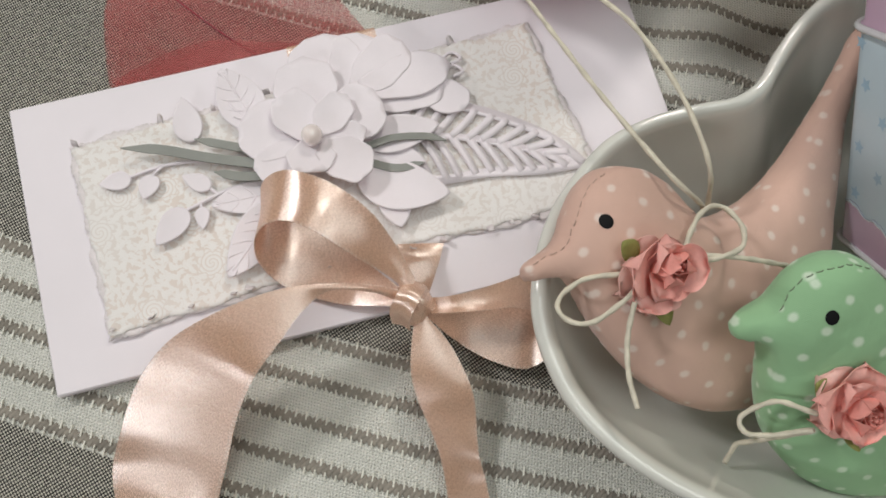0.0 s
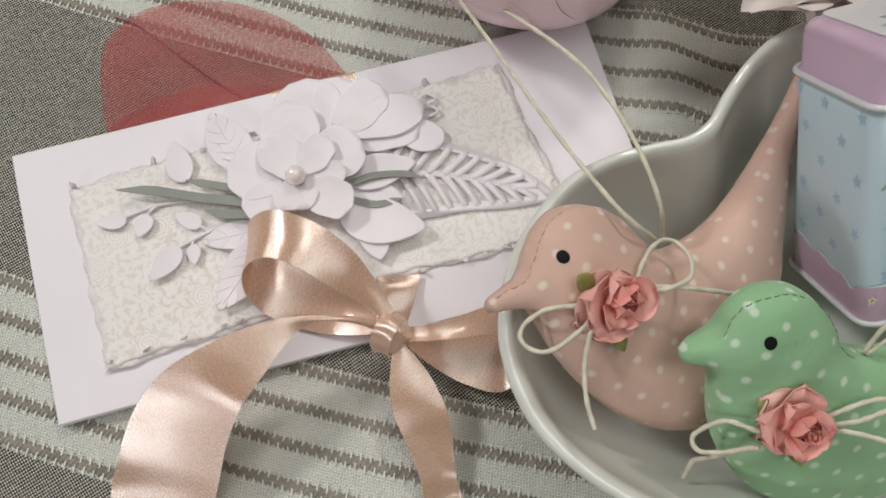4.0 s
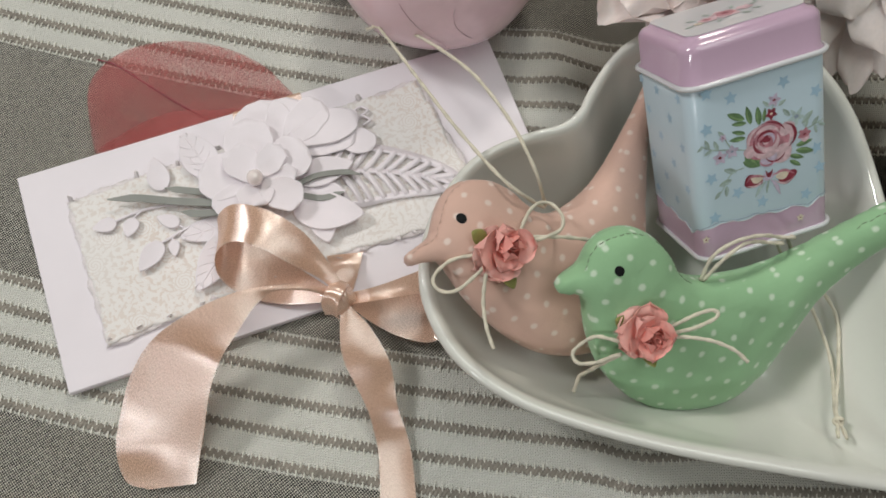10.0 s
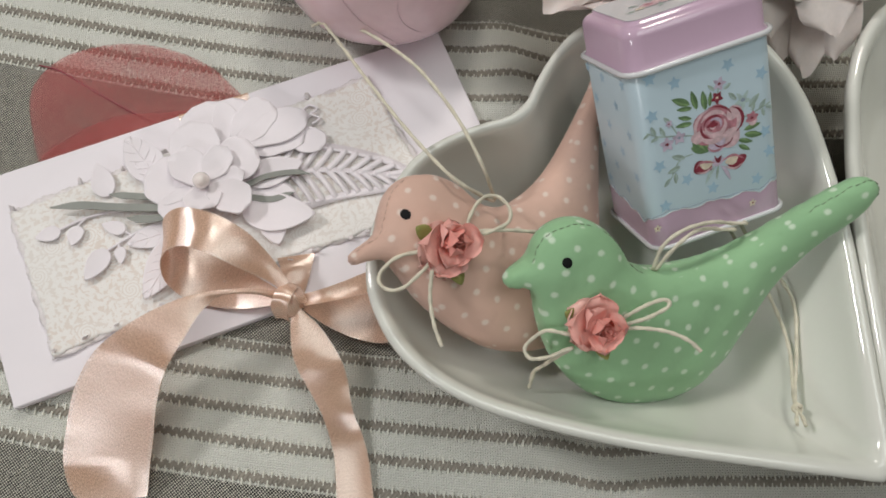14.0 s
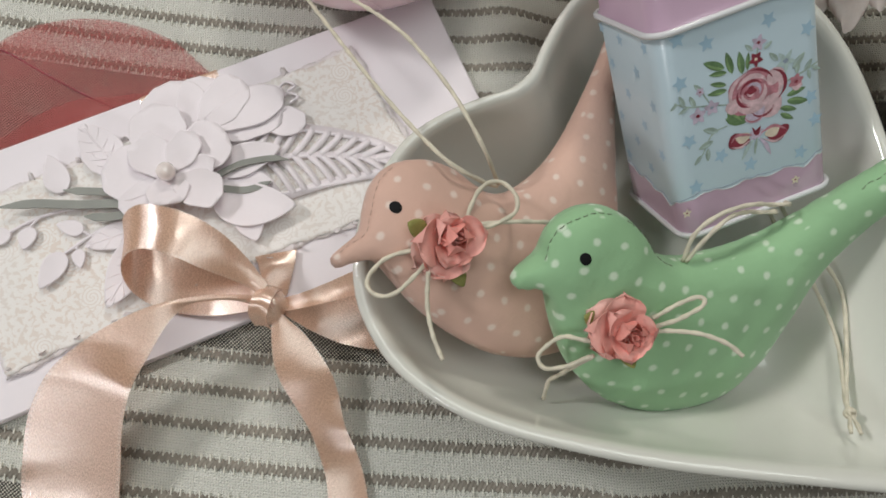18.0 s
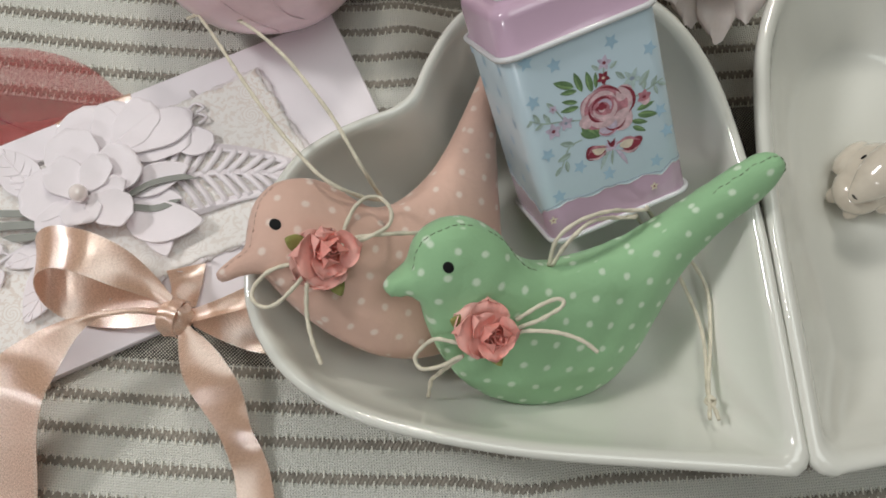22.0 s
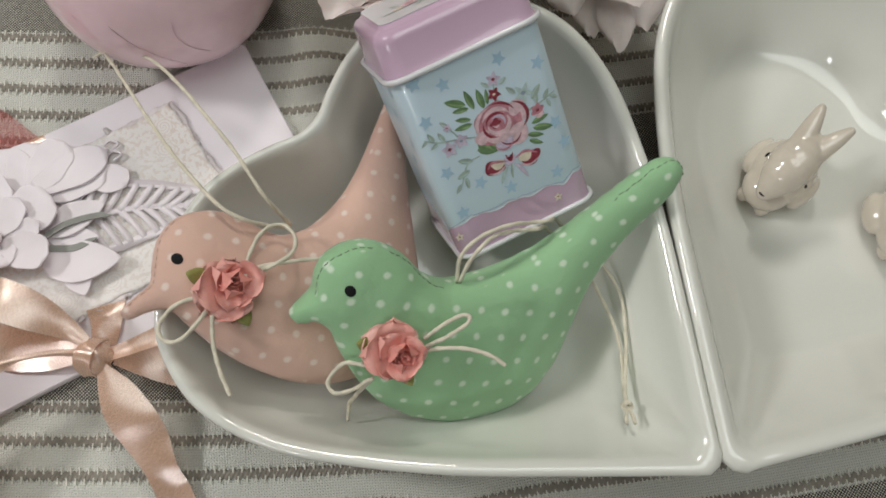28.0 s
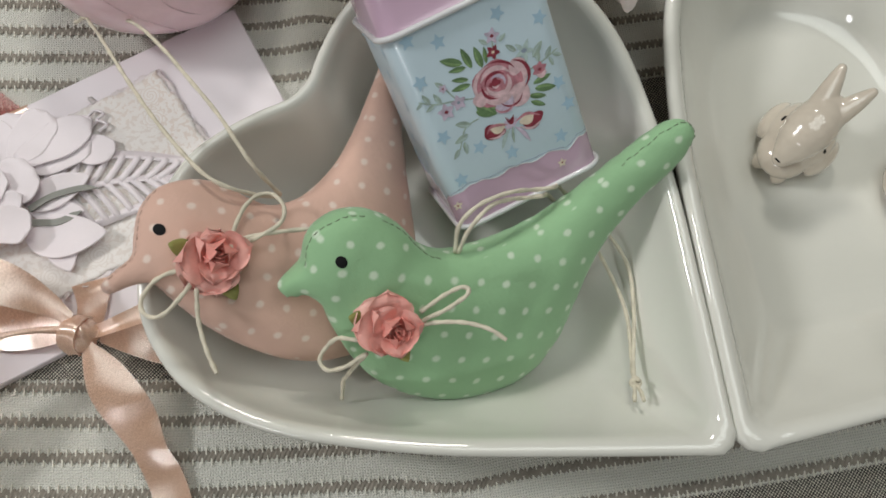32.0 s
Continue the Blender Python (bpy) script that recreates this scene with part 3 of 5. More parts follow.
# ---- heart dishes ----
HEART = [(1.5, 2.6), (6, 6.6), (29, 26.9), (52, 46.6), (74, 62.5), (91, 72.3), (107, 77.2), (121, 77), (136, 71), (149, 57), (156, 38), (155.5, 25), (151.5, 12), (148, 4)]
FLOOR = [(44, 2.2), (48, 7), (59, 18), (71, 30), (84, 41), (95, 48.5), (106, 52.5), (117, 53), (126, 49), (132, 41), (135.5, 32), (135.5, 23), (132, 13), (127.5, 5)]
FOOT = [(60, 2), (63, 5), (70, 13), (79, 22), (88, 31), (96, 37), (105, 40.5), (112, 40.5), (118, 37), (122, 31.5), (124, 26), (123.5, 20), (121, 11), (117, 4.5)]


def heart_ring(half, n=150):
    return spline(half + [(s, -w) for s, w in half[::-1]], n, closed=True)


def heart_dish(tip, degrees, label, grow=1.0):
    outer, floor_, foot = heart_ring(HEART), heart_ring(FLOOR), heart_ring(FOOT)
    outer, floor_, foot = outer * grow, floor_ * grow, foot * grow
    n = len(outer)
    rings = []

    def mix(a, b, f):
        return a * (1 - f) + b * f
    # outside: foot, under the wall, up to the rim; over the rim; down inside to the floor
    rings += [(foot, 0.0), (mix(foot, floor_, 0.12), 0.2), (mix(foot, floor_, 0.2), 2.2), (mix(foot, floor_, 0.9), 5.0)]
    for k in range(1, 7):
        f = k / 6
        rings.append((mix(floor_, outer, f**0.85), 5.0 + 34.0 * f**1.3))
    rings += [(mix(floor_, outer, 1.006), 41.0), (mix(floor_, outer, 0.992), 42.2), (mix(floor_, outer, 0.955), 42.9), (mix(floor_, outer, 0.9), 42.7), (mix(floor_, outer, 0.855), 41.8), (mix(floor_, outer, 0.82), 40.2), (mix(floor_, outer, 0.79), 38.0)]
    for k in range(1, 11):
        f = 1 - k / 10
        rings.append((mix(floor_, outer, 0.775 * f**0.92), 8.6 + 27.6 * f**1.14))
    rings += [(mix(floor_, foot, 0.5), 8.1), (mix(floor_, foot, 1.0), 8.0)]
    c, s = math.cos(radians(degrees)), math.sin(radians(degrees))
    vs, fs = [], []
    for pts, z in rings:
        vs += [(tip[0] + c * a - s * b, tip[1] + s * a + c * b, z - 0.9) for a, b in pts]
    for j in range(len(rings) - 1):
        fs += [(j * n + i, j * n + (i + 1) % n, (j + 1) * n + (i + 1) % n, (j + 1) * n + i) for i in range(n)]
    mid = (tip[0] + c * 85, tip[1] + s * 85)
    for j, flip in ((0, True), (len(rings) - 1, False)):
        vs.append((*mid, rings[j][1] - 0.9))
        fs += [(j * n + (i + 1) % n, j * n + i, len(vs) - 1) if flip else (j * n + i, j * n + (i + 1) % n, len(vs) - 1) for i in range(n)]
    return single("heart_dish", (vs, fs), GLAZE, label, "dish", "heart dishes", base=(*mid, -0.9))


heart_dish((80, -40), 130.1, "white glazed heart-shaped dish holding two birds and a tin")
heart_dish((82.2, -40.4), 46.7, "white glazed heart-shaped dish with two rabbit figurines", 1.082)


# ---- money envelope ----
def flat(z):
    return Frame((0, 0, z), (0, 0, 1), (1, 0, 0))


ENV = Frame((-177, -11.2, 0), (0, 0, 1), (0.939, 0.345, 0))


def ragged(poly, per_mm, amount, seed):
    """The outline with a torn, uneven edge."""
    p = np.array(poly, float)
    out, rnd = [], random.Random(seed)
    for a, b in zip(p, np.roll(p, -1, axis=0)):
        n = max(2, int(np.linalg.norm(b - a) * per_mm))
        d = (b - a) / np.linalg.norm(b - a)
        nn = np.array([-d[1], d[0]])
        for i in range(n):
            s = i / n
            x = s * np.linalg.norm(b - a)
            out.append(a + (b - a) * s + nn * amount * (0.5 * math.sin(x * 0.23 + seed) + 0.35 * math.sin(x * 0.71 + 2 * seed) + rnd.uniform(-0.35, 0.35)))
    return np.array(out)


def petal_outline(length, width, notch=0.0, blunt=0.5, n=26):
    """A petal or leaf from (0, 0) along +a."""
    out = []
    for i in range(n):
        s = i / (n - 1)
        w = width * 0.5 * math.sin(math.pi * s ** (0.5 + blunt)) ** 0.75
        out.append((length * s, w))
    out = out + [(a, -b) for a, b in out[-2:0:-1]]
    return [(a - notch * math.exp(-(b / (0.18 * width)) ** 2) * max(0, a / length) ** 6, b) for a, b in out]


def envelope():
    env = thing("money_envelope", tuple(ENV.at(89, 41)), "white card money envelope with torn damask panel and paper flowers", "envelope")
    L, H = 178.0, 82.8
    body = []
    for z, inset in ((0.15, 0.4), (0.5, 0.0), (3.1, 0.0), (3.5, 0.35)):
        body += [tuple(ENV.at(a, b, z)) for a, b in ((inset, inset), (L - inset, inset), (L - inset, H - inset), (inset - 3.0, H - inset))]
    fs = [(3, 2, 1, 0), (12, 13, 14, 15)] + [(r * 4 + k, r * 4 + (k + 1) % 4, r * 4 + 4 + (k + 1) % 4, r * 4 + 4 + k) for r in range(3) for k in range(4)]
    part("card_body", (body, fs), CARD, env, smooth=False)
    # torn backing and damask sheet
    rect = [(15.3, 10.6), (91, 15.3), (128, 14.8), (153.5, 15.5), (152, 32), (146.5, 73.2), (12.4, 67.4)]
    edge = ragged(rect, 2.0, 0.8, 3)

    def lift(a, b):
        near = min(b - 12, 68 - b, a - 14, 151 - a)
        return 0.9 * math.exp(-max(near, 0) / 3.0) * (0.6 + 0.4 * math.sin(a * 0.3 + b * 0.2))
    back = slab(edge, 0.5, Frame(ENV.at(0, 0, 3.5), ENV.n, ENV.u), 5.0, lift, (1.2, 3.0))
    part("torn_backing", back, TORN, env, "torn fibrous paper edge")
    inner = ragged([(16.3, 11.6), (91, 16.3), (128, 15.9), (152.5, 16.5), (151, 32), (145.6, 72.2), (13.5, 66.4)], 2.0, 0.75, 5)
    fr = Frame(ENV.at(0, 0, 4.05), ENV.n, ENV.u)
    top = slab(inner, 0.35, fr, 5.0, lift, (1.2, 3.0))
    uv = [((Vector(p) - fr.o).dot(fr.u) * MM, (Vector(p) - fr.o).dot(fr.v) * MM) for p in top[0]]
    part("damask_sheet", top, DAMASK, env, "beige paper printed with white damask scrolls", uv=uv)

    # little curled flaps of torn paper along the edges
    rnd = random.Random(31)
    for k in range(22):
        if k < 15:
            a, b, out = 20 + 8.8 * k + rnd.uniform(-3, 3), 13.4 + min(2.2, 0.06 * 8.8 * k), -90
        else:
            a, b, out = 18 + 18 * (k - 15) + rnd.uniform(-4, 4), 67.2 + 0.75 * (k - 15), 90
        f = fr.turned(a, b, out + rnd.uniform(-40, 40), 0.5, rnd.uniform(-55, -20), 90)
        ln, wd = rnd.uniform(1.6, 3.0), rnd.uniform(1.2, 2.6)
        part("torn_curl", slab([(-0.6, -wd / 2), (ln * 0.7, -wd * 0.45), (ln, rnd.uniform(-0.3, 0.3)), (ln * 0.75, wd * 0.4), (-0.6, wd / 2)], 0.2, f, 0.9, lambda p, q: 0.22 * p * p), TORN, env)
    z0 = 4.9
    base = flat(z0)

    def piece(name, outline, x, y, deg, h=0.0, thick=0.45, mat=PETAL, tip=0.0, about=90.0, cup=0.0, label="", step=2.2, veins=0):
        f = base.turned(x, y, deg, h, tip, about)
        ln = max(a for a, _ in outline)
        wd = max(abs(b) for _, b in outline) + 1e-6
        geo = slab(outline, thick, f, step, lambda a, b: cup * ((a / ln) ** 2 * 1.2 + (b / wd) ** 2 * 0.6), (0.5,))
        ob = part(name, geo, mat, env, label)
        if veins:
            g = [tube([f.at(ln * 0.05, 0, thick), f.at(ln * 0.5, 0, thick + cup * 0.3), f.at(ln * 0.92, 0, thick + cup)], 0.28, 10, 5)]
            for k in range(veins):
                s = 0.15 + 0.65 * k / max(1, veins - 1)
                w = wd * math.sin(math.pi * min(1, s + 0.12)) * 0.8
                for sg in (1, -1):
                    e = cup * ((s + 0.12) ** 2 * 1.2 + 0.3)
                    g.append(tube([f.at(ln * s, 0, thick + cup * s * s), f.at(ln * (s + 0.08), sg * w * 0.6, thick + e * 0.7), f.at(ln * (s + 0.16), sg * w, thick + e)], 0.24, 8, 4))
            part("vein_relief", join(*g), PETAL, ob, "embossed leaf veins")
        return ob

    # veined leaves, plain leaves and buds round the flower
    piece("paper_leaf", petal_outline(21, 13, 0, 0.3), -137, 66, 128, 0.6, veins=5, cup=1.6, label="embossed veined white leaf")
    piece("paper_leaf", petal_outline(16, 9, 0, 0.3), -133, 65, 152, 0.2, veins=4, cup=1.0, label="embossed veined white leaf")
    piece("paper_leaf", petal_outline(19, 9, 0, 0.3), -128, 49, 200, 0.3, veins=4, cup=1.0, label="embossed veined white leaf")
    piece("paper_leaf", petal_outline(26, 12.5, 0, 0.3), -127, 47, 246, 0.5, veins=6, cup=1.5, label="embossed veined white leaf")
    piece("paper_leaf", petal_outline(25.5, 14, 0, 0.3), -107.5, 53.6, -4, 2.4, cup=1.2, label="large plain white leaf")
    piece("paper_leaf", petal_outline(13, 9, 0, 0.3), -98.5, 53.5, -70, 2.1, cup=0.3, label="plain white leaf tip")
    piece("paper_leaf", petal_outline(22, 11, 0, 0.3), -108, 65, 18, 1.6, cup=1.2, label="plain white leaf")
    piece("paper_leaf", petal_outline(18, 8, 0, 0.3), -107, 63.5, -10, 1.0, cup=1.0, label="plain white leaf")
    piece("paper_bud", petal_outline(13.5, 8, 0, 0.2), -154.5, 60.5, 112, 0.4, cup=1.0, label="white paper bud")
    # a die-cut spray of buds
    stem = join(tube([base.at(-136, 56, .3), base.at(-150, 55.5, .4), base.at(-161, 53, .4), base.at(-171, 48, .4)], 0.55, 24, 6),
                tube([base.at(-161, 53, .4), base.at(-163.5, 50, .4), base.at(-164, 47, .4)], 0.45, 12, 6))
    part("bud_spray_stem", stem, PETAL, env, "thin die-cut stem")
    piece("paper_bud", petal_outline(8.5, 5.4, 0, 0.2), -169, 48.3, 200, 0.4, cup=0.6)
    piece("paper_bud", petal_outline(7.5, 5.6, 0, 0.2), -163.3, 50, 262, 0.4, cup=0.6)
    stem = join(tube([base.at(-134, 52, .3), base.at(-143, 47.5, .4), base.at(-151, 42, .4), base.at(-154, 40, .4)], 0.55, 20, 6),
                tube([base.at(-145, 46.5, .4), base.at(-148, 48, .4), base.at(-151, 48.5, .4)], 0.45, 12, 6),
                tube([base.at(-149, 43.5, .4), base.at(-148.5, 41, .4)], 0.45, 8, 6))
    part("bud_spray_stem", stem, PETAL, env, "thin die-cut stem")
    piece("paper_bud", petal_outline(12.5, 7.5, 0, 0.2), -152.5, 41.3, 243, 0.5, cup=0.9)
    piece("paper_bud", petal_outline(8.5, 5, 0, 0.2), -147, 48, 165, 0.4, cup=0.6)
    piece("paper_bud", petal_outline(6.5, 4, 0, 0.2), -148.5, 42.2, 285, 0.4, cup=0.5)
    # fern: a die-cut frame with slits
    hi = spline([(-103, 75), (-94, 79.3), (-79, 78.6), (-65, 75.4), (-54, 71), (-46.5, 65.5)], 60)
    lo = spline([(-97, 62), (-90, 57.6), (-85, 56.4), (-72, 60), (-58, 62.2), (-46.5, 65.5)], 60)
    rib = spline([(-101, 67), (-88, 69.2), (-75, 69.4), (-60, 67.8), (-46.5, 65.5)], 60)

    def strut(pts, w, h):
        """A narrow strip of card along flat points."""
        c = np.array(pts, float)
        d = np.gradient(c, axis=0)
        d /= np.linalg.norm(d, axis=1)[:, None] + 1e-9
        nn = np.stack([-d[:, 1], d[:, 0]], 1)
        return slab(np.concatenate([c + nn * w / 2, (c - nn * w / 2)[::-1]]), 0.5, base.turned(0, 0, 0, h))
    g = [strut(hi, 2.6, 0.3), strut(lo, 2.6, 0.29), strut(rib, 1.9, 0.28)]
    for k in range(11):
        i = 1 + int(46 * k / 10)
        j = min(59, i + 7)
        for edge_ in (hi, lo):
            m = 0.5 * (rib[i] + edge_[j]) + np.array([0.6, 0])
            g.append(strut(spline([rib[i], m, edge_[j]], 7), 2.0, 0.31 + 0.012 * k + (0.006 if edge_ is hi else 0.0)))
    part("fern_frond", join(*g), PETAL, env, "die-cut openwork fern frond")
    # grey-green grass blades
    for pts, w in (([(-172.4, 55.7), (-161.5, 56.4), (-148, 55.4), (-130, 55)], 2.7), ([(-153, 60.3), (-143, 59.4), (-130, 58.6)], 2.3), ([(-146, 51.5), (-138, 51), (-129, 52.5)], 2.5),
                   ([(-106, 63), (-99, 66.3), (-90, 67.6), (-84.5, 66.9)], 2.0), ([(-105, 58.5), (-97, 57.6), (-89.8, 60.0)], 2.1)):
        c = spline(pts, 24)
        d = np.gradient(c, axis=0)
        d /= np.linalg.norm(d, axis=1)[:, None]
        nn = np.stack([-d[:, 1], d[:, 0]], 1)
        far = 0 if pts[0][0] < -140 else -1
        run = np.linspace(0, 1, 24)
        taper = np.minimum(1, (run if far == 0 else 1 - run) * 5 + 0.08)[:, None]
        poly = np.concatenate([c + nn * w * 0.5 * taper, (c - nn * w * 0.5 * taper)[::-1]])
        part("grass_blade", slab(poly, 0.6, flat(z0 + 3.2)), SAGE, env, "narrow grey-green paper grass blade", smooth=False)
    # big blossom behind, then the main two-layer flower with a pearl
    rnd = random.Random(8)
    def round_petal(ln, wd, seed):
        """A broad rounded petal with a soft uneven rim, from its narrow base."""
        g = random.Random(seed)
        p1, p2, half = g.uniform(0, 6), g.uniform(0, 6), []
        for q in np.linspace(0, 1, 18):
            w = 0.42 + 0.58 * math.sin(math.pi / 2 * min(1, q / 0.55))
            half.append((q, w * (1 if q < 0.55 else math.sqrt(max(0, 1 - ((q - 0.55) / 0.45) ** 2.9)))))
        pts = [(q, w) for q, w in half] + [(q, -w) for q, w in half[-2:0:-1]] + [(0, -0.42)]
        return [(ln * q * (1 + 0.035 * math.sin(6 * w + p1) * q), wd / 2 * w * (1 + 0.05 * math.sin(11 * q + p2))) for q, w in pts]

    def spread(name, rows, h, cup, seed, label, thick=0.6):
        for k, (x0, y0, x1, y1, wd) in enumerate(rows):
            ln = math.hypot(x1 - x0, y1 - y0)
            piece(name, round_petal(ln, wd, seed + k), x0, y0, math.degrees(math.atan2(y1 - y0, x1 - x0)), h + 0.55 * (k % 3), thick=thick, cup=cup, label=label, step=1.6)
    spread("back_petal", ((-95, 82.8, -79.2, 79.6, 10), (-119, 75, -122.6, 96.4, 20), (-110, 80, -86.2, 90.6, 13), (-110, 78, -86.6, 83.8, 12), (-112, 78, -113.2, 97.8, 15), (-111, 80, -100, 96.2, 14)), 1.1, 0.35, 30, "broad flat white paper petal")
    part("scroll_cut", join(*[tube([base.at(-89 + dx, 92 + dy, 1.2 + dz), base.at(-86 + dx, 95 + dy, 1.2 + dz), base.at(-83 + dx, 93.5 + dy, 1.2 + dz), base.at(-85.5 + dx, 91.5 + dy, 1.2 + dz)], 0.5, 18, 5) for dx, dy, dz in ((0, 0, 0), (-4, -1.5, 0), (1, -4, 0.1))]), PETAL, env, "die-cut scroll")
    spread("outer_petal", ((-122, 63.6, -141.1, 65.4, 17.8), (-122.5, 68.5, -126.8, 86.6, 17.4), (-119.5, 66.5, -102.9, 75.7, 16.4), (-123, 61.5, -133, 50, 12.5)), 3.4, 0.9, 50, "outer white flower petal")
    spread("inner_petal", ((-121, 63.6, -130.6, 74.4, 12.4), (-119.8, 64.6, -112.6, 75.4, 10.2), (-118.2, 60.5, -103.2, 54.8, 12.4), (-118, 60.6, -106.6, 66.6, 8.2), (-120.6, 62.5, -119.3, 52.2, 13)), 5.0, 1.5, 70, "inner white flower petal")
    cx, cy = -120.2, 62.6
    part("pearl", sphere((cx, cy, z0 + 9.0), 2.9, 16, 24), PEARL, env, "glossy pinkish pearl at the flower's centre")
    return env


envelope()


# ---- satin bow ----
def satin_bow():
    bow = thing("satin_bow", (-88, 20, 3.6), "peach satin ribbon bow tied round the envelope", "bow")

    def strip(name, rows, n=90, belly=1.1, label=""):
        geo, uv = ribbon(rows, n, 11, 0.25, belly)
        part(name, geo, SATIN, bow, label, uv=uv)
    strip("left_loop", [((-88.3, 25.1, 19.0), (-89.9, 21.5, 17.0)), ((-94.0, 32.7, 21.0), (-94.6, 24.8, 20.0)), ((-100.8, 39.4, 25.0), (-104.3, 28.3, 26.0)), ((-110.4, 44.6, 28.0), (-111.8, 31.6, 29.0)), ((-120.4, 47.1, 28.0), (-119.5, 34.0, 29.0)), ((-126.8, 46.6, 24.0), (-125.6, 33.2, 26.0)), ((-130.2, 45.0, 17.0), (-129.1, 30.8, 19.0)), ((-128.9, 42.6, 10.0), (-128.7, 26.6, 12.0)), ((-121.4, 41.9, 6.0), (-121.6, 22.0, 7.5)), ((-107.3, 34.3, 6.0), (-108.0, 19.3, 7.0)), ((-92.9, 24.8, 9.0), (-92.8, 19.6, 10.0))], label="open satin loop")
    strip("right_loop", [((-85.7, 21.2, 16.0), (-83.7, 17.6, 16.0)), ((-78.6, 22.3, 18.0), (-76.6, 18.2, 18.0)), ((-71.5, 25.1, 17.0), (-69.5, 19.7, 17.0)), ((-64.8, 28.8, 14.0), (-62.8, 21.5, 14.0)), ((-58.1, 32.6, 9.0), (-56.1, 20.7, 9.0)), ((-55.0, 30.8, 5.0), (-52.4, 12.7, 6.0)), ((-59.2, 27.1, 4.0), (-58.1, 7.6, 4.0)), ((-68.7, 24.8, 5.0), (-68.5, 9.2, 4.0)), ((-78.0, 21.4, 7.0), (-77.8, 13.3, 6.0)), ((-84.5, 19.0, 11.0), (-84.8, 17.4, 11.0))], label="satin loop tucked under the dish rim")
    strip("left_tail", [((-90.1, 22.4, 16.0), (-91.3, 19.8, 15.0)), ((-99.7, 22.3, 21.0), (-98.9, 20.7, 20.0)), ((-111.0, 20.5, 25.0), (-107.9, 19.6, 23.0)), ((-121.5, 17.1, 27.0), (-113.1, 14.3, 25.0)), ((-133.3, 10.9, 27.0), (-118.3, 5.1, 25.0)), ((-144.1, 3.4, 24.0), (-123.0, -2.8, 23.0)), ((-151.7, -6.5, 18.0), (-126.6, -11.8, 18.0)), ((-155.9, -17.7, 11.0), (-128.8, -22.3, 12.0)), ((-158.7, -28.3, 4.0), (-131.2, -31.7, 5.5)), ((-155.0, -38.2, 1.6), (-132.4, -37.9, 1.8)), ((-147.7, -40.6, 1.3), (-132.7, -38.7, 1.3))], label="long satin tail")
    strip("right_tail", [((-87.5, 17.9, 15.0), (-84.8, 16.9, 16.0)), ((-87.9, 11.2, 15.0), (-78.6, 11.0, 14.0)), ((-87.4, 3.7, 14.0), (-74.6, 5.4, 12.5)), ((-85.6, -2.1, 12.0), (-71.7, 0.1, 11.0)), ((-83.0, -6.9, 10.0), (-70.2, -5.4, 8.0)), ((-78.6, -15.1, 6.5), (-68.7, -14.2, 6.0)), ((-75.8, -23.7, 3.5), (-66.1, -21.0, 3.0)), ((-74.5, -30.6, 2.2), (-63.8, -29.3, 2.2)), ((-73.6, -44.4, 1.8), (-61.8, -44.5, 1.8)), ((-72.9, -57.7, 1.5), (-59.4, -57.9, 1.5))], label="long satin tail")
    # a rounded knot with a wrapped turn over it
    f = Frame((-88, 20, 14.5), (0.1, -0.25, 1), (0.93, 0.3, 0))
    v, fs = sphere((0, 0, 0), 1.0, 18, 28)
    kv = []
    for x, y, z in v:
        w = 1 + 0.10 * math.sin(3.2 * x + 5 * y) + 0.06 * math.sin(9 * x - 2 * z)
        kv.append(f.at(4.6 * x * w, 5.4 * y * w, 5.6 * z * w))
    part("knot", (kv, fs), SATIN, bow, "tight rounded satin knot", uv=[(0.012 * x + 0.004 * z, 0.0125 + 0.008 * y) for x, y, z in v])
    geo, uv = ribbon([((-93.3, 14.6, 12), (-88.6, 13.2, 12)), ((-94, 17, 17), (-88.6, 15, 18.6)), ((-92.6, 20.6, 20), (-86.8, 19.3, 21.4)), ((-90.6, 24.4, 18), (-85.4, 23, 18.6)), ((-89.8, 26, 12), (-85.4, 25, 12))], 30, 9, 0.3, 0.8)
    part("knot_wrap", geo, SATIN, bow, uv=uv)
    geo, uv = ribbon([((-93.2, 25.1, 7.0), (-85.1, 24.3, 7.0)), ((-93.1, 30.0, 6.2), (-83.8, 30.4, 6.2)), ((-93.9, 34.0, 5.6), (-83.0, 35.1, 5.6)), ((-95.1, 37.2, 5.2), (-82.5, 38.8, 5.2))], 24, 9, 0.25, 0.7)
    part("band", geo, SATIN, bow, "ribbon band round the envelope", uv=uv)
    geo, uv = ribbon([(ENV.at(76.5, b, z), ENV.at(102.8, b, z)) for b, z in ((60, 3.6), (72, 3.6), (80, 3.65), (82.6, 3.62), (83.3, 3.0), (83.3, 1.0), (83.2, 0.3))], 40, 7, 0.2, 0.05)
    part("band", geo, SATIN, bow, "flat ribbon band over the envelope's edge", uv=uv)


satin_bow()


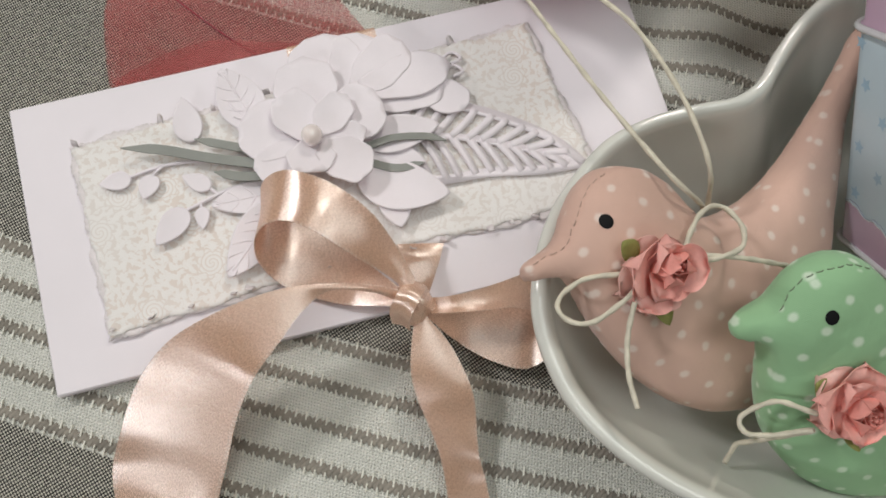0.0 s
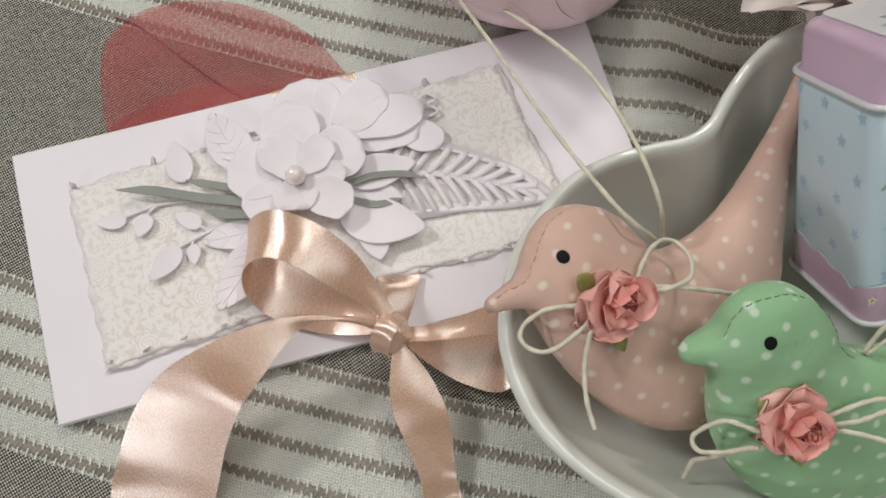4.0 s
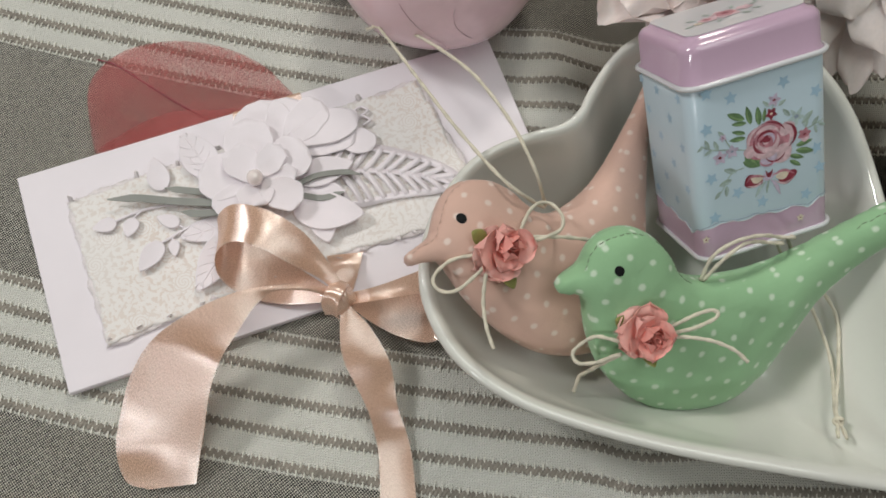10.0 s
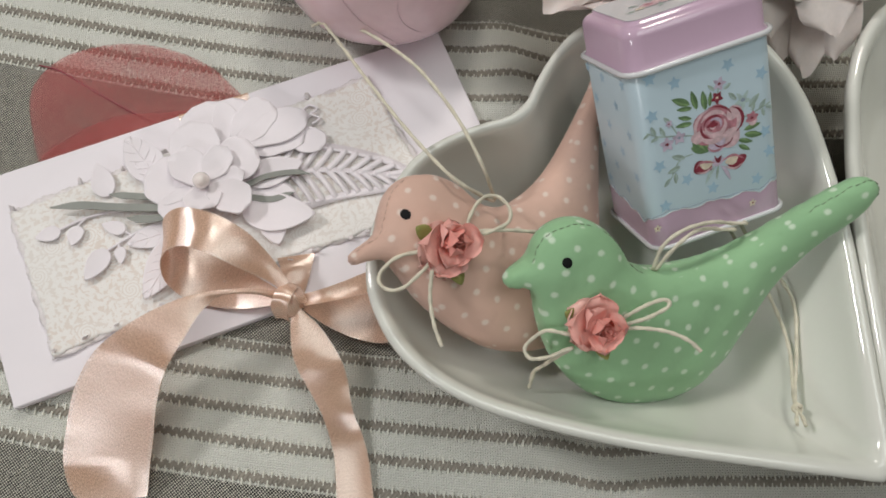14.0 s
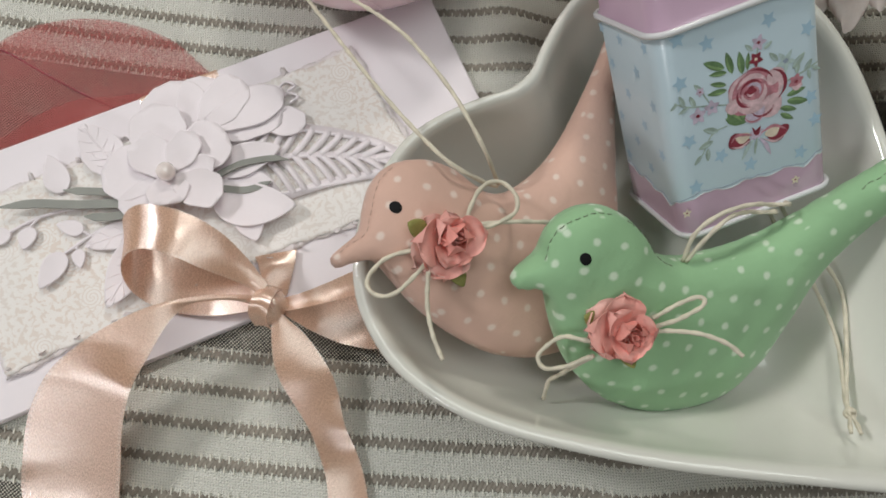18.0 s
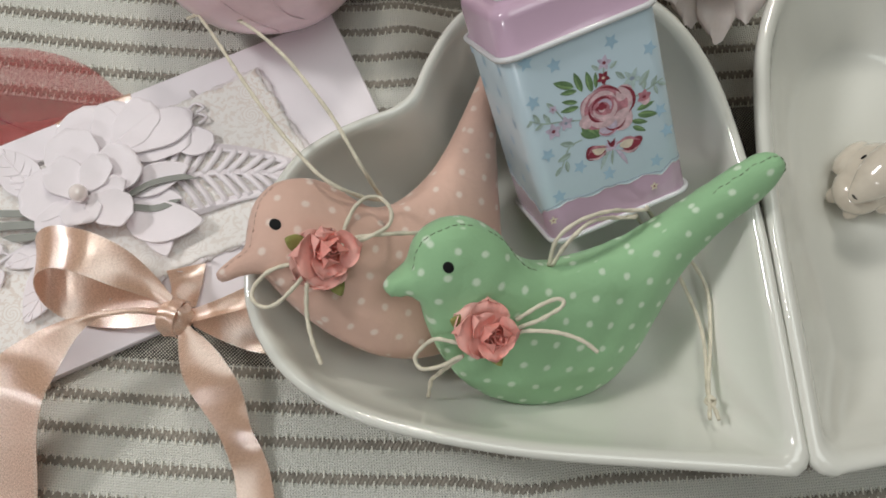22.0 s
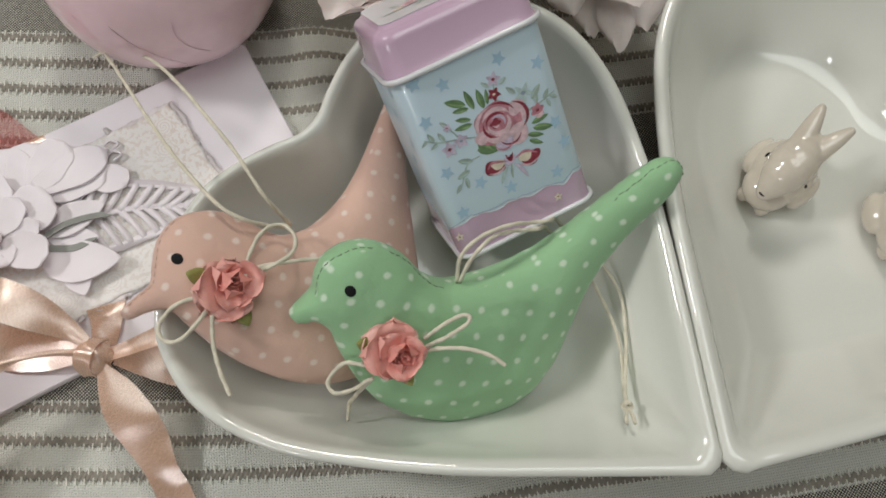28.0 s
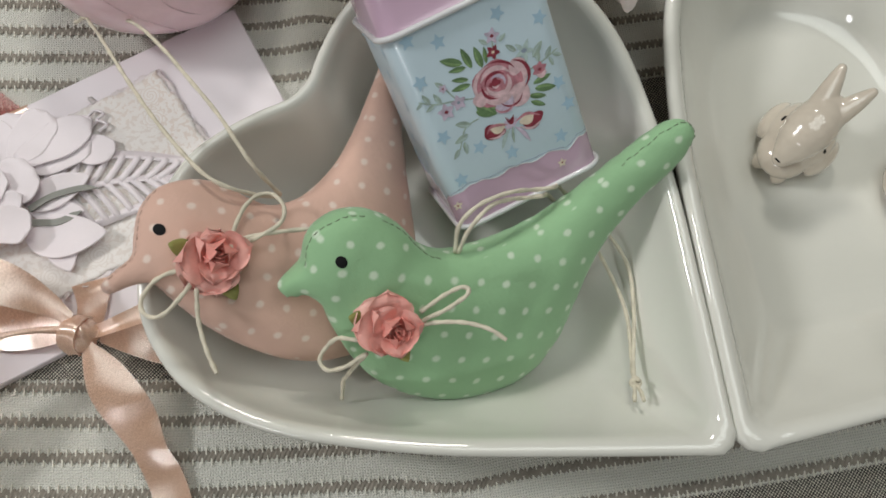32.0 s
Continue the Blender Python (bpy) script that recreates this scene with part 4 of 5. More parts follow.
# ---- stuffed birds ----
def stuffed(outline, plump, samples=220):
    """A sewn pillow shape from an outline: mesh in (a, b, height), and its height at a point."""
    poly = spline(outline, samples, closed=True)
    if 0.5 * np.sum(poly[:, 0] * np.roll(poly[:, 1], -1) - np.roll(poly[:, 0], -1) * poly[:, 1]) < 0:
        poly = poly[::-1].copy()
    lo = poly.min(0) - 3
    nx, ny = (np.ceil(poly.max(0) - lo + 3)).astype(int)
    gx, gy = np.meshgrid(np.arange(nx), np.arange(ny), indexing="ij")
    mask = inside(poly, np.stack([gx.ravel(), gy.ravel()], 1) + lo).reshape(nx, ny)
    p = np.zeros((nx, ny))
    for _ in range(900):
        q = np.zeros_like(p)
        q[1:-1, 1:-1] = 0.25 * (p[2:, 1:-1] + p[:-2, 1:-1] + p[1:-1, 2:] + p[1:-1, :-2] + 1.0)
        p = np.where(mask, q, 0)

    def height(pts):
        t = np.clip(np.asarray(pts, float) - lo, 0, [nx - 2.001, ny - 2.001])
        i = t.astype(int)
        f = t - i
        val = (p[i[:, 0], i[:, 1]] * (1 - f[:, 0]) * (1 - f[:, 1]) + p[i[:, 0] + 1, i[:, 1]] * f[:, 0] * (1 - f[:, 1]) + p[i[:, 0], i[:, 1] + 1] * (1 - f[:, 0]) * f[:, 1] + p[i[:, 0] + 1, i[:, 1] + 1] * f[:, 0] * f[:, 1])
        r = np.sqrt(np.maximum(val, 0) * 2)
        r = r / np.sqrt(1 + (r / 30.0) ** 2)
        puck = 1 + 0.035 * np.sin(0.31 * np.asarray(pts)[:, 0] + 1.7 * np.sin(0.17 * np.asarray(pts)[:, 1])) * np.cos(0.27 * np.asarray(pts)[:, 1] + 0.6)
        return plump * puck * r ** 0.8
    pts, fs, nb = fill(poly, 2.2, (0.35, 0.9, 1.8, 3.0))
    h = height(pts)
    h[:nb] = 0
    return poly, pts, fs, nb, h, height


GREEN_OUT = [(-41.6, 27.4), (-37.4, 27.9), (-33.8, 28.8), (-30.5, 32.3), (-26, 34.3), (-19, 33.3), (-13.5, 29), (-9.8, 22), (-8.5, 14), (-6, 9), (-1, 5), (8, 1.5), (18, -1), (28, -1.6), (40, -0.8), (50, 1.0), (58, 2.6), (63.4, 2.8), (66.2, 0.4),
             (65.4, -4.2), (61, -8), (54, -10.6), (46, -13), (36, -16.8), (27.5, -21.5), (18, -28.5), (9, -35.8), (-1, -40), (-12, -39.2), (-22, -34.2), (-31, -25.8), (-37, -14.5), (-39.3, -3), (-38.3, 9), (-36.4, 18), (-38.4, 22.0), (-41.2, 22.4), (-42.4, 24.8)]
PINK_OUT = [(-22.8, 28.2), (-18, 29.4), (-13.2, 30.2), (-10, 34), (-5, 39), (2, 41), (10, 38.4), (15.5, 33), (19, 26.5), (24, 21.8), (33, 19.5), (45, 21.5), (55, 26), (66, 33), (77, 40.5), (86, 47.5), (91, 49), (92.5, 45), (88, 40),
            (80, 35), (71, 24), (64, 12), (58, 1), (51, -13), (41, -23), (29, -26.5), (15, -22.8), (5, -16), (-3, -5.5), (-8.5, 6), (-11, 14.5), (-13, 21.8), (-17.5, 24.2), (-22.6, 25.4)]


def unrolled(pts, fs, h, rounds=260):
    """The cloth laid flat: places in the plane whose spacing is that over the bulging front."""
    pairs = np.array(sorted({tuple(sorted((f[i], f[i - 1]))) for f in fs for i in range(len(f))}))
    i, j = pairs[:, 0], pairs[:, 1]
    solid = np.c_[pts, h]
    want = np.linalg.norm(solid[i] - solid[j], axis=1)
    many = np.bincount(pairs.ravel(), minlength=len(pts))[:, None] + 1e-9
    q = pts.copy()
    for _ in range(rounds):
        d = q[j] - q[i]
        ln = np.linalg.norm(d, axis=1) + 1e-9
        pull = d * (0.5 * (ln - want) / ln)[:, None]
        step = np.stack([np.bincount(i, pull[:, k], len(pts)) - np.bincount(j, pull[:, k], len(pts)) for k in (0, 1)], 1)
        q += 1.2 * step / many
    top = np.argsort(-h)[:40]
    return q + (pts[top] - q[top]).mean(0)


def bird(label, outline, fr, cloth, thread, plump, seams, eye_at, bend):
    poly, pts, fs, nb, h, height = stuffed(outline, plump)
    m = len(pts)
    vs = [fr.at(a, b, z + bend(a)) for (a, b), z in zip(pts, h)]
    vs += [fr.at(a, b, -0.62 * z + bend(a)) for (a, b), z in zip(pts[nb:], h[nb:])]
    back = [tuple(i if i < nb else i + m - nb for i in f[::-1]) for f in fs]
    cloth_uv = unrolled(pts, fs, h)
    uv = [(a * MM, b * MM) for a, b in cloth_uv] + [(a * MM, b * MM) for a, b in cloth_uv[nb:]]
    low = min(vs, key=lambda q: q.z)
    ob = thing("stuffed_bird", tuple(low), label, "stuffed bird", "stuffed birds")
    part("body", (vs, [tuple(f) for f in fs] + back), cloth, ob, uv=uv)

    def on(a, b, up=0.0):
        return fr.at(a, b, float(height([(a, b)])[0]) + bend(a) + up)
    # sewn stitches a little inside the edge
    g = []
    nrm = np.roll(poly, -1, axis=0) - np.roll(poly, 1, axis=0)
    nrm = np.stack([-nrm[:, 1], nrm[:, 0]], 1) / np.linalg.norm(nrm, axis=1)[:, None]
    q = poly + nrm * 0.3
    run = np.r_[0, np.cumsum(np.linalg.norm(np.diff(q, axis=0), axis=1))]
    for k in np.arange(0, run[-1], 2.0):
        a0 = np.array([np.interp(k, run, q[:, i]) for i in (0, 1)])
        a1 = np.array([np.interp(k + 1.3, run, q[:, i]) for i in (0, 1)])
        if any(x0 < a0[0] < x1 and y0 < a0[1] < y1 for x0, y0, x1, y1 in seams):
            g.append(tube([on(*a0, 0.0), on(*((a0 + a1) / 2), 0.1), on(*a1, 0.0)], 0.14, 4, 5))
    if g:
        tagged(part("stitching", join(*g), thread, ob, "small running stitches along the seam"), kind="stuff")
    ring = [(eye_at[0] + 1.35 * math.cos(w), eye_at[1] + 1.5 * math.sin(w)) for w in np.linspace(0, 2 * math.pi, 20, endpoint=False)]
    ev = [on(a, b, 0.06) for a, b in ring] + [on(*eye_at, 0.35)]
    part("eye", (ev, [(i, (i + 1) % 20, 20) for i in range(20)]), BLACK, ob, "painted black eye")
    return ob, on


def petal_patch(f, width, height, cup, curl, ruffle, seed, nu=9, nv=8, jag=0.0, rounded=0.16):
    """A curved petal growing along the frame's v, with its hollow towards n."""
    rnd = random.Random(seed)
    ph = rnd.uniform(0, 6)
    nib = [rnd.uniform(-1, 1) for _ in range(nu)]
    vs = []
    for side in (0, 1):
        for j in range(nv):
            t = j / (nv - 1)
            w = width * 0.5 * (0.32 + 0.68 * math.sin(math.pi * min(1, 0.12 + 0.62 * t))) * (1 if t < 0.85 else 1 - 0.9 * ((t - 0.85) / 0.15) ** 2 * 0.45)
            if rounded > 0.2:
                w = width * 0.5 * (0.4 + 0.6 * math.sin(math.pi / 2 * min(1, t / 0.5))) * math.sqrt(max(0.0, 1 - (max(0, t - 0.5) / 0.5) ** 2.6))
            for i in range(nu):
                s = 2 * i / (nu - 1) - 1
                top = 1 - (rounded if rounded < 0.2 else 0.0) * s * s * t + jag * nib[i] * t ** 6
                z = cup * (s * s * 0.55 * (0.4 + t) + (t - 0.2) ** 2 * 0.5) - curl * max(0, t - 0.6) ** 2 * 6 + ruffle * math.sin(4.2 * s + ph) * t * t
                vs.append(f.at(w * s, height * t * top, z - 0.22 * side))
    m, fs = nu * nv, []
    for j in range(nv - 1):
        for i in range(nu - 1):
            q = (j * nu + i, j * nu + i + 1, (j + 1) * nu + i + 1, (j + 1) * nu + i)
            fs += [q, tuple(k + m for k in q[::-1])]
    rim = [j * nu for j in range(nv)] + [(nv - 1) * nu + i for i in range(1, nu)] + [j * nu + nu - 1 for j in range(nv - 2, -1, -1)]
    e = len(vs)
    for i in rim:
        vs += [vs[i], vs[i + m]]
    fs += [(e + 2 * i, e + 2 * i + 1, e + 2 * i + 3, e + 2 * i + 2) for i in range(len(rim) - 1)]
    return vs, fs


def paper_rose(parent, fr, r, seed, toward):
    """A mulberry-paper rose facing the frame's normal, of radius r: a rolled heart set off from the middle, open petals larger towards one side, two small leaves."""
    rnd = random.Random(seed)
    rose = part("paper_rose", sphere(tuple(fr.at(0, 0, r * 0.2)), r * 0.3, 8, 12), ROSE, parent, "crumpled pink paper rose")
    away = -(fr.u * math.cos(radians(toward)) + fr.v * math.sin(radians(toward)))
    mid = Frame(fr.at(0, 0, 0) + away * (0.16 * r), fr.n + away * 0.12, fr.u)
    # the rolled heart
    rows, turns = [], 34
    for i in range(turns):
        w, q = 5.6 * math.pi * i / turns, r * (0.06 + 0.30 * i / turns)
        lip = 1 + 0.10 * math.sin(2.3 * i + seed)
        rows.append((mid.at(q * 0.8 * math.cos(w), q * 0.8 * math.sin(w), 0.15 * r), mid.at(q * math.cos(w), q * 0.85 * math.sin(w), r * (0.86 - 0.10 * i / turns) * lip)))
    geo, _ = ribbon(rows, 80, 5, 0.16)
    part("rolled_heart", geo, ROSE_DEEP, rose, "tightly rolled darker paper heart")
    k = 0
    for count, lean, size, inset, lift, mat in ((3, 24, 0.74, 0.22, 0.30, ROSE_DEEP), (3, 44, 0.92, 0.2, 0.24, ROSE), (4, 62, 1.0, 0.16, 0.15, ROSE), (5, 84, 1.08, 0.12, 0.02, ROSE_PALE)):
        for i in range(count):
            deg = 360 * i / count + 37 * count + rnd.uniform(-20, 20)
            w = radians(deg)
            tip = lean + rnd.uniform(-14, 14)
            out = fr.u * math.cos(w) + fr.v * math.sin(w)
            up = (fr.n * math.cos(radians(tip)) + out * math.sin(radians(tip))).normalized()
            nrm = (fr.n * math.sin(radians(tip)) - out * math.cos(radians(tip)))
            f = Frame((mid if lean < 60 else fr).at(0, 0, 0) + out * (r * inset) + fr.n * (r * lift), nrm, up.cross(nrm))
            if f.v.dot(up) < 0:
                f.u, f.v = -f.u, -f.v
            grow = rnd.uniform(0.86, 1.1) * (1 + 0.16 * math.cos(radians(deg - toward)) * (lean > 50))
            part("petal", petal_patch(f, r * size * grow * 1.18, r * size * grow * 0.86, r * 0.30, r * (0.34 if lean > 40 else 0.12), r * 0.10, seed * 50 + k, 13, 14, 0.05, 0.3), mat, rose)
            k += 1
    for w in (128, 262):
        f = fr.turned(0.62 * r * math.cos(radians(w)), 0.62 * r * math.sin(radians(w)), w, 0.2, -14, 90)
        part("leaf", slab(petal_outline(r * 0.8, r * 0.55, 0, 0.3), 0.25, f, 1.5, lambda a, b: 0.02 * a * a), LEAFY, rose, "small olive paper leaf")
    return rose


GF = Frame((23.97, 17.41, 39.64), (0.233, -0.67, 0.705), (1, 0.3, 0.3))
PF = Frame((-37.0, 11.3, 34.2), (0.453, -0.275, 0.848), (1, 0.3, 0.3))


def local(fr, p):
    d = Vector(p) - fr.o
    return d.dot(fr.u), d.dot(fr.v)


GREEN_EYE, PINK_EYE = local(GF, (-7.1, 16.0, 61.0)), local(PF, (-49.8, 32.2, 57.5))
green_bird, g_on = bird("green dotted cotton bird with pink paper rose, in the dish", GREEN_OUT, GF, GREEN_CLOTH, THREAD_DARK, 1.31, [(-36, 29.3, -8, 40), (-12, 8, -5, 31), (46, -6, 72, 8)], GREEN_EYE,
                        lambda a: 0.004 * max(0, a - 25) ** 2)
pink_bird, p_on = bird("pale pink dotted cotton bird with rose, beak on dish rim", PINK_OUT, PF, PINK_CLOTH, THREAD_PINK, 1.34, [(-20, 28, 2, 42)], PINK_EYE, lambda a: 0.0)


ga, gb = local(GF, (2.0, -1.2, 52.6))
gr = Frame(g_on(ga, gb, 0.5), GF.n + Vector((0.0, 0.25, 0.2)), GF.u)
paper_rose(green_bird, gr, 7.5, 3, 115)
pa, pb = local(PF, (-36.2, 23.2, 57))
pr = Frame(p_on(pa, pb, 0.5), PF.n + Vector((-0.1, -0.1, 0.1)), PF.u)
paper_rose(pink_bird, pr, 8.3, 7, 215)


# ---- lacquered tin, leaning back in the dish ----
def rrect(x0, y0, x1, y1, r, n=6):
    out = []
    for cx, cy, a0 in ((x1 - r, y0 + r, -90), (x1 - r, y1 - r, 0), (x0 + r, y1 - r, 90), (x0 + r, y0 + r, 180)):
        out += [(cx + r * math.cos(radians(a0 + 90 * k / n)), cy + r * math.sin(radians(a0 + 90 * k / n))) for k in range(n + 1)]
    return out


def stack(fr, rings, cap=True):
    """Rings of (outline, height) in a frame, joined into one skin."""
    n = len(rings[0][0])
    vs = [fr.at(a, b, h) for ring, h in rings for a, b in ring]
    fs = [(j * n + i, j * n + (i + 1) % n, (j + 1) * n + (i + 1) % n, (j + 1) * n + i) for j in range(len(rings) - 1) for i in range(n)]
    if cap:
        fs += [tuple(range(n - 1, -1, -1)), tuple((len(rings) - 1) * n + i for i in range(n))]
    return vs, fs


def star_outline(r, turn=0.0):
    return [((r if k % 2 == 0 else r * 0.48) * math.cos(radians(90 + turn + 36 * k)), (r if k % 2 == 0 else r * 0.48) * math.sin(radians(90 + turn + 36 * k))) for k in range(10)]


def blob(r, seed, squash=1.0, lobes=5, amount=0.16, n=22):
    rnd = random.Random(seed)
    p = rnd.uniform(0, 6)
    return [(r * (1 + amount * math.sin(lobes * w + p)) * math.cos(w), r * squash * (1 + amount * math.sin(lobes * w + p)) * math.sin(w)) for w in np.linspace(0, 2 * math.pi, n, endpoint=False)]


def floral_tin():
    axis = Vector((-0.2574, 0.6679, 0.6984)).normalized()
    depth = Vector((-0.1817, 0.6764, -0.7138))
    depth = (depth - axis * depth.dot(axis)).normalized()
    across = depth.cross(axis)
    WD, DP, HT = 41.8, 34.4, 54.2
    fr = Frame(Vector((23.49, 24.79, 39.08)) + across * 0.6 + depth * 0.6 + axis * 0.7, axis, across)   # a: across the front, b: backwards, h: up the tin
    tin = thing("floral_tin", tuple(fr.at(0, DP, 0)), "pale blue and pink lacquered tin with a printed rose bouquet", "tin")
    part("body", stack(fr, [(rrect(0.3, 0.3, WD - 0.3, DP - 0.3, 4.8), 0.6), (rrect(0, 0, WD, DP, 5.0), 1.6), (rrect(0, 0, WD, DP, 5.0), HT - 1.5), (rrect(0.4, 0.4, WD - 0.4, DP - 0.4, 4.8), HT)]), TIN_BLUE, tin)
    part("base_rim", tube([fr.at(a, b, 0.4) for a, b in rrect(-0.3, -0.3, WD + 0.3, DP + 0.3, 4.6)], 0.75, seg=8, closed=True, raw=True), TIN_WHITE, tin, "rolled white bottom rim")
    lid = part("lid", stack(fr, [(rrect(-0.4, -0.4, WD + 0.4, DP + 0.4, 5.2), HT - 0.4), (rrect(-0.3, -0.3, WD + 0.3, DP + 0.3, 5.2), HT + 0.8), (rrect(0.2, 0.2, WD - 0.2, DP - 0.2, 5.2), HT + 1.5), (rrect(0.3, 0.3, WD - 0.3, DP - 0.3, 5.2), HT + 9.0),
                                 (rrect(0.6, 0.6, WD - 0.6, DP - 0.6, 5.0), HT + 10.4), (rrect(1.5, 1.5, WD - 1.5, DP - 1.5, 4.6), HT + 11.5), (rrect(2.6, 2.6, WD - 2.6, DP - 2.6, 4.0), HT + 11.8),
                                 (rrect(3.2, 3.2, WD - 3.2, DP - 3.2, 3.6), HT + 12.2), (rrect(3.8, 3.8, WD - 3.8, DP - 3.8, 3.2), HT + 13.0)]), TIN_PINK, tin, "glossy pink lid")
    part("lid_rim", tube([fr.at(a, b, HT + 0.1) for a, b in rrect(-0.7, -0.7, WD + 0.7, DP + 0.7, 5.4)], 0.8, seg=8, closed=True, raw=True), TIN_WHITE, lid, "rolled white lid edge")
    top = Frame(fr.at(0, 0, HT + 13.02), axis, across)
    part("lid_panel", slab(rrect(3.7, 3.7, WD - 3.7, DP - 3.7, 3.2), 0.12, top), TIN_WHITE, lid, "white printed lid top", smooth=False)
    # scalloped pink border round the foot
    per = rrect(-0.06, -0.06, WD + 0.06, DP + 0.06, 5.06, 8)
    ring = np.array(per + per[:1])
    run = np.r_[0, np.cumsum(np.linalg.norm(np.diff(ring, axis=0), axis=1))]
    m = 260
    pts = [(np.interp(s, run, ring[:, 0]), np.interp(s, run, ring[:, 1])) for s in np.linspace(0, run[-1], m, endpoint=False)]
    front_x, front_h = (0, 1.2, 3.2, 6.7, 10, 13.8, 17.5, 21.2, 25, 28.4, 31.5, 33.9, 36, 37.7, 41), (8.6, 9.8, 10.4, 11.2, 10.9, 9.6, 10.4, 9.9, 8.8, 9.6, 8.9, 7.4, 8.6, 9.7, 8.9)
    tops = []
    for a, b in pts:
        along = a if (b < 2.5 or b > DP - 2.5) else (1 - b / DP) * 41
        tops.append(float(np.interp(along, front_x, front_h)) + 0.25 * abs(math.sin(along * 0.8)))
    vs = [fr.at(a, b, 1.0) for a, b in pts] + [fr.at(a, b, h) for (a, b), h in zip(pts, tops)]
    part("border", (vs, [(i, (i + 1) % m, m + (i + 1) % m, m + i) for i in range(m)]), TIN_PINK, tin, "scalloped pink border")
    part("border_line", tube([Vector(v) + axis * 0.15 for v in vs[m:]], 0.13, seg=4, closed=True, raw=True), TIN_WHITE, tin, "thin printed white edge")
    part("border_line", tube([Vector(v) + axis * (0.75 + 0.35 * math.sin(0.35 * k)) for k, v in enumerate(vs[m:])], 0.09, seg=4, closed=True, raw=True), P_LINE, tin, "thin printed scroll line")
    face = Frame(fr.at(-0.3, -0.03, -0.5), -depth, across)     # a across, b up the front
    side = Frame(fr.at(-0.03, DP, 0), -across, -depth)   # a from the back to the front
    layer = [0.03]

    def ink(name, outline, x, z, deg, mat, on=face, label=""):
        layer[0] += 0.0008
        return part(name, slab(outline, 0.010, on.turned(x, z, deg, layer[0])), mat, tin, label, smooth=False)

    def stroke(name, pts, width, mat, on=face, blunt=0.0):
        """A brush stroke, swelling in its middle."""
        c = spline(pts, 12)
        d = np.gradient(c, axis=0)
        d /= np.linalg.norm(d, axis=1)[:, None] + 1e-9
        w = 0.5 * width * (blunt + (1 - blunt) * np.sin(np.pi * np.linspace(0.04, 0.96, 12)))[:, None]
        nn = np.stack([-d[:, 1], d[:, 0]], 1) * w
        ink(name, np.concatenate([c + nn, (c - nn)[::-1]]), 0, 0, 0, mat, on)

    def arc(name, cx, cz, r, w0, w1, width, mat, squash=0.92):
        stroke(name, [(cx + r * math.cos(radians(w)), cz + r * squash * math.sin(radians(w))) for w in np.linspace(w0, w1, 6)], width, mat)

    def printed_leaf(x0, z0, x1, z1, wide, dark, pale):
        ln, w = math.hypot(x1 - x0, z1 - z0), math.degrees(math.atan2(z1 - z0, x1 - x0))
        ink("printed_leaf", petal_outline(ln, ln * wide, 0, 0.35, 12), x0, z0, w, dark)
        f = petal_outline(ln * 0.86, ln * wide * 0.8, 0, 0.35, 12)
        ink("printed_leaf", [(a, max(b, 0.02 * ln)) for a, b in f], x0, z0, w, pale)

    def posy(name, x, z, r, count, mat, mid, turn=0.0, thin=0.62):
        for k in range(count):
            ink(name, petal_outline(r, r * thin, 0, 0.1, 9), x, z, turn + 360 * k / count, mat)
        ink("printed_flower_eye", blob(r * 0.24, x, 0.8, 4, 0.15, 10), x, z, 0, mid)
    for k, (x, z) in enumerate(((12.4, 49.3), (4.8, 42.2), (5.0, 27.1), (12.6, 20.3), (33.7, 13.0), (5.1, 14.4), (38.2, 20.4), (37.3, 26.8), (28, 49.4), (37.5, 44), (20, 15), (5.5, 52.5))):
        ink("printed_star", star_outline(2.1, 13 * k), x, z, 0, STAR)
    for k, (x, z) in enumerate(((14.5, 49.9), (28.2, 50.6), (7, 42), (14, 35.3), (6.7, 26.9), (28, 35.7), (14.6, 22), (28.6, 22.6), (7, 15), (21.5, 43), (21, 28.5), (20.5, 16), (4, 51))):
        ink("printed_star", star_outline(1.9, 17 * k), x, z, 0, STAR, side)
    # sprays of leaves, then small flowers, then the rose and its bow
    for pts in ([(16.5, 32.5), (11.5, 34.2), (6, 35.8), (2.6, 38)], [(15, 27.5), (11, 26.8), (7.6, 22)], [(30, 33), (34.5, 33.6), (39.6, 35)], [(24, 38), (24.3, 42), (25, 45)], [(11.7, 34), (9.6, 38.6)]):
        stroke("printed_stem", pts, 0.35, P_GREY, blunt=0.7)
    for x0, z0, x1, z1, wide in ((16, 42, 11, 45, 0.36), (16.5, 40.8, 12, 41.6, 0.3), (17.8, 40, 16.8, 45.6, 0.32), (20.3, 39, 20, 44.6, 0.34), (16, 36.5, 11, 37, 0.3), (16, 37.8, 12, 39.4, 0.3), (31, 28, 36.5, 26.2, 0.34),
                                 (31, 29.4, 36.2, 29.8, 0.3), (29, 25.4, 32.4, 22.8, 0.32), (29, 27, 33.4, 25, 0.3), (21.6, 39.5, 22.3, 43.6, 0.28), (14.8, 29.2, 22, 27.2, 0.46), (15.4, 30.8, 19.5, 26.4, 0.4)):
        printed_leaf(x0, z0, x1, z1, wide, P_DEEP, P_GREEN)
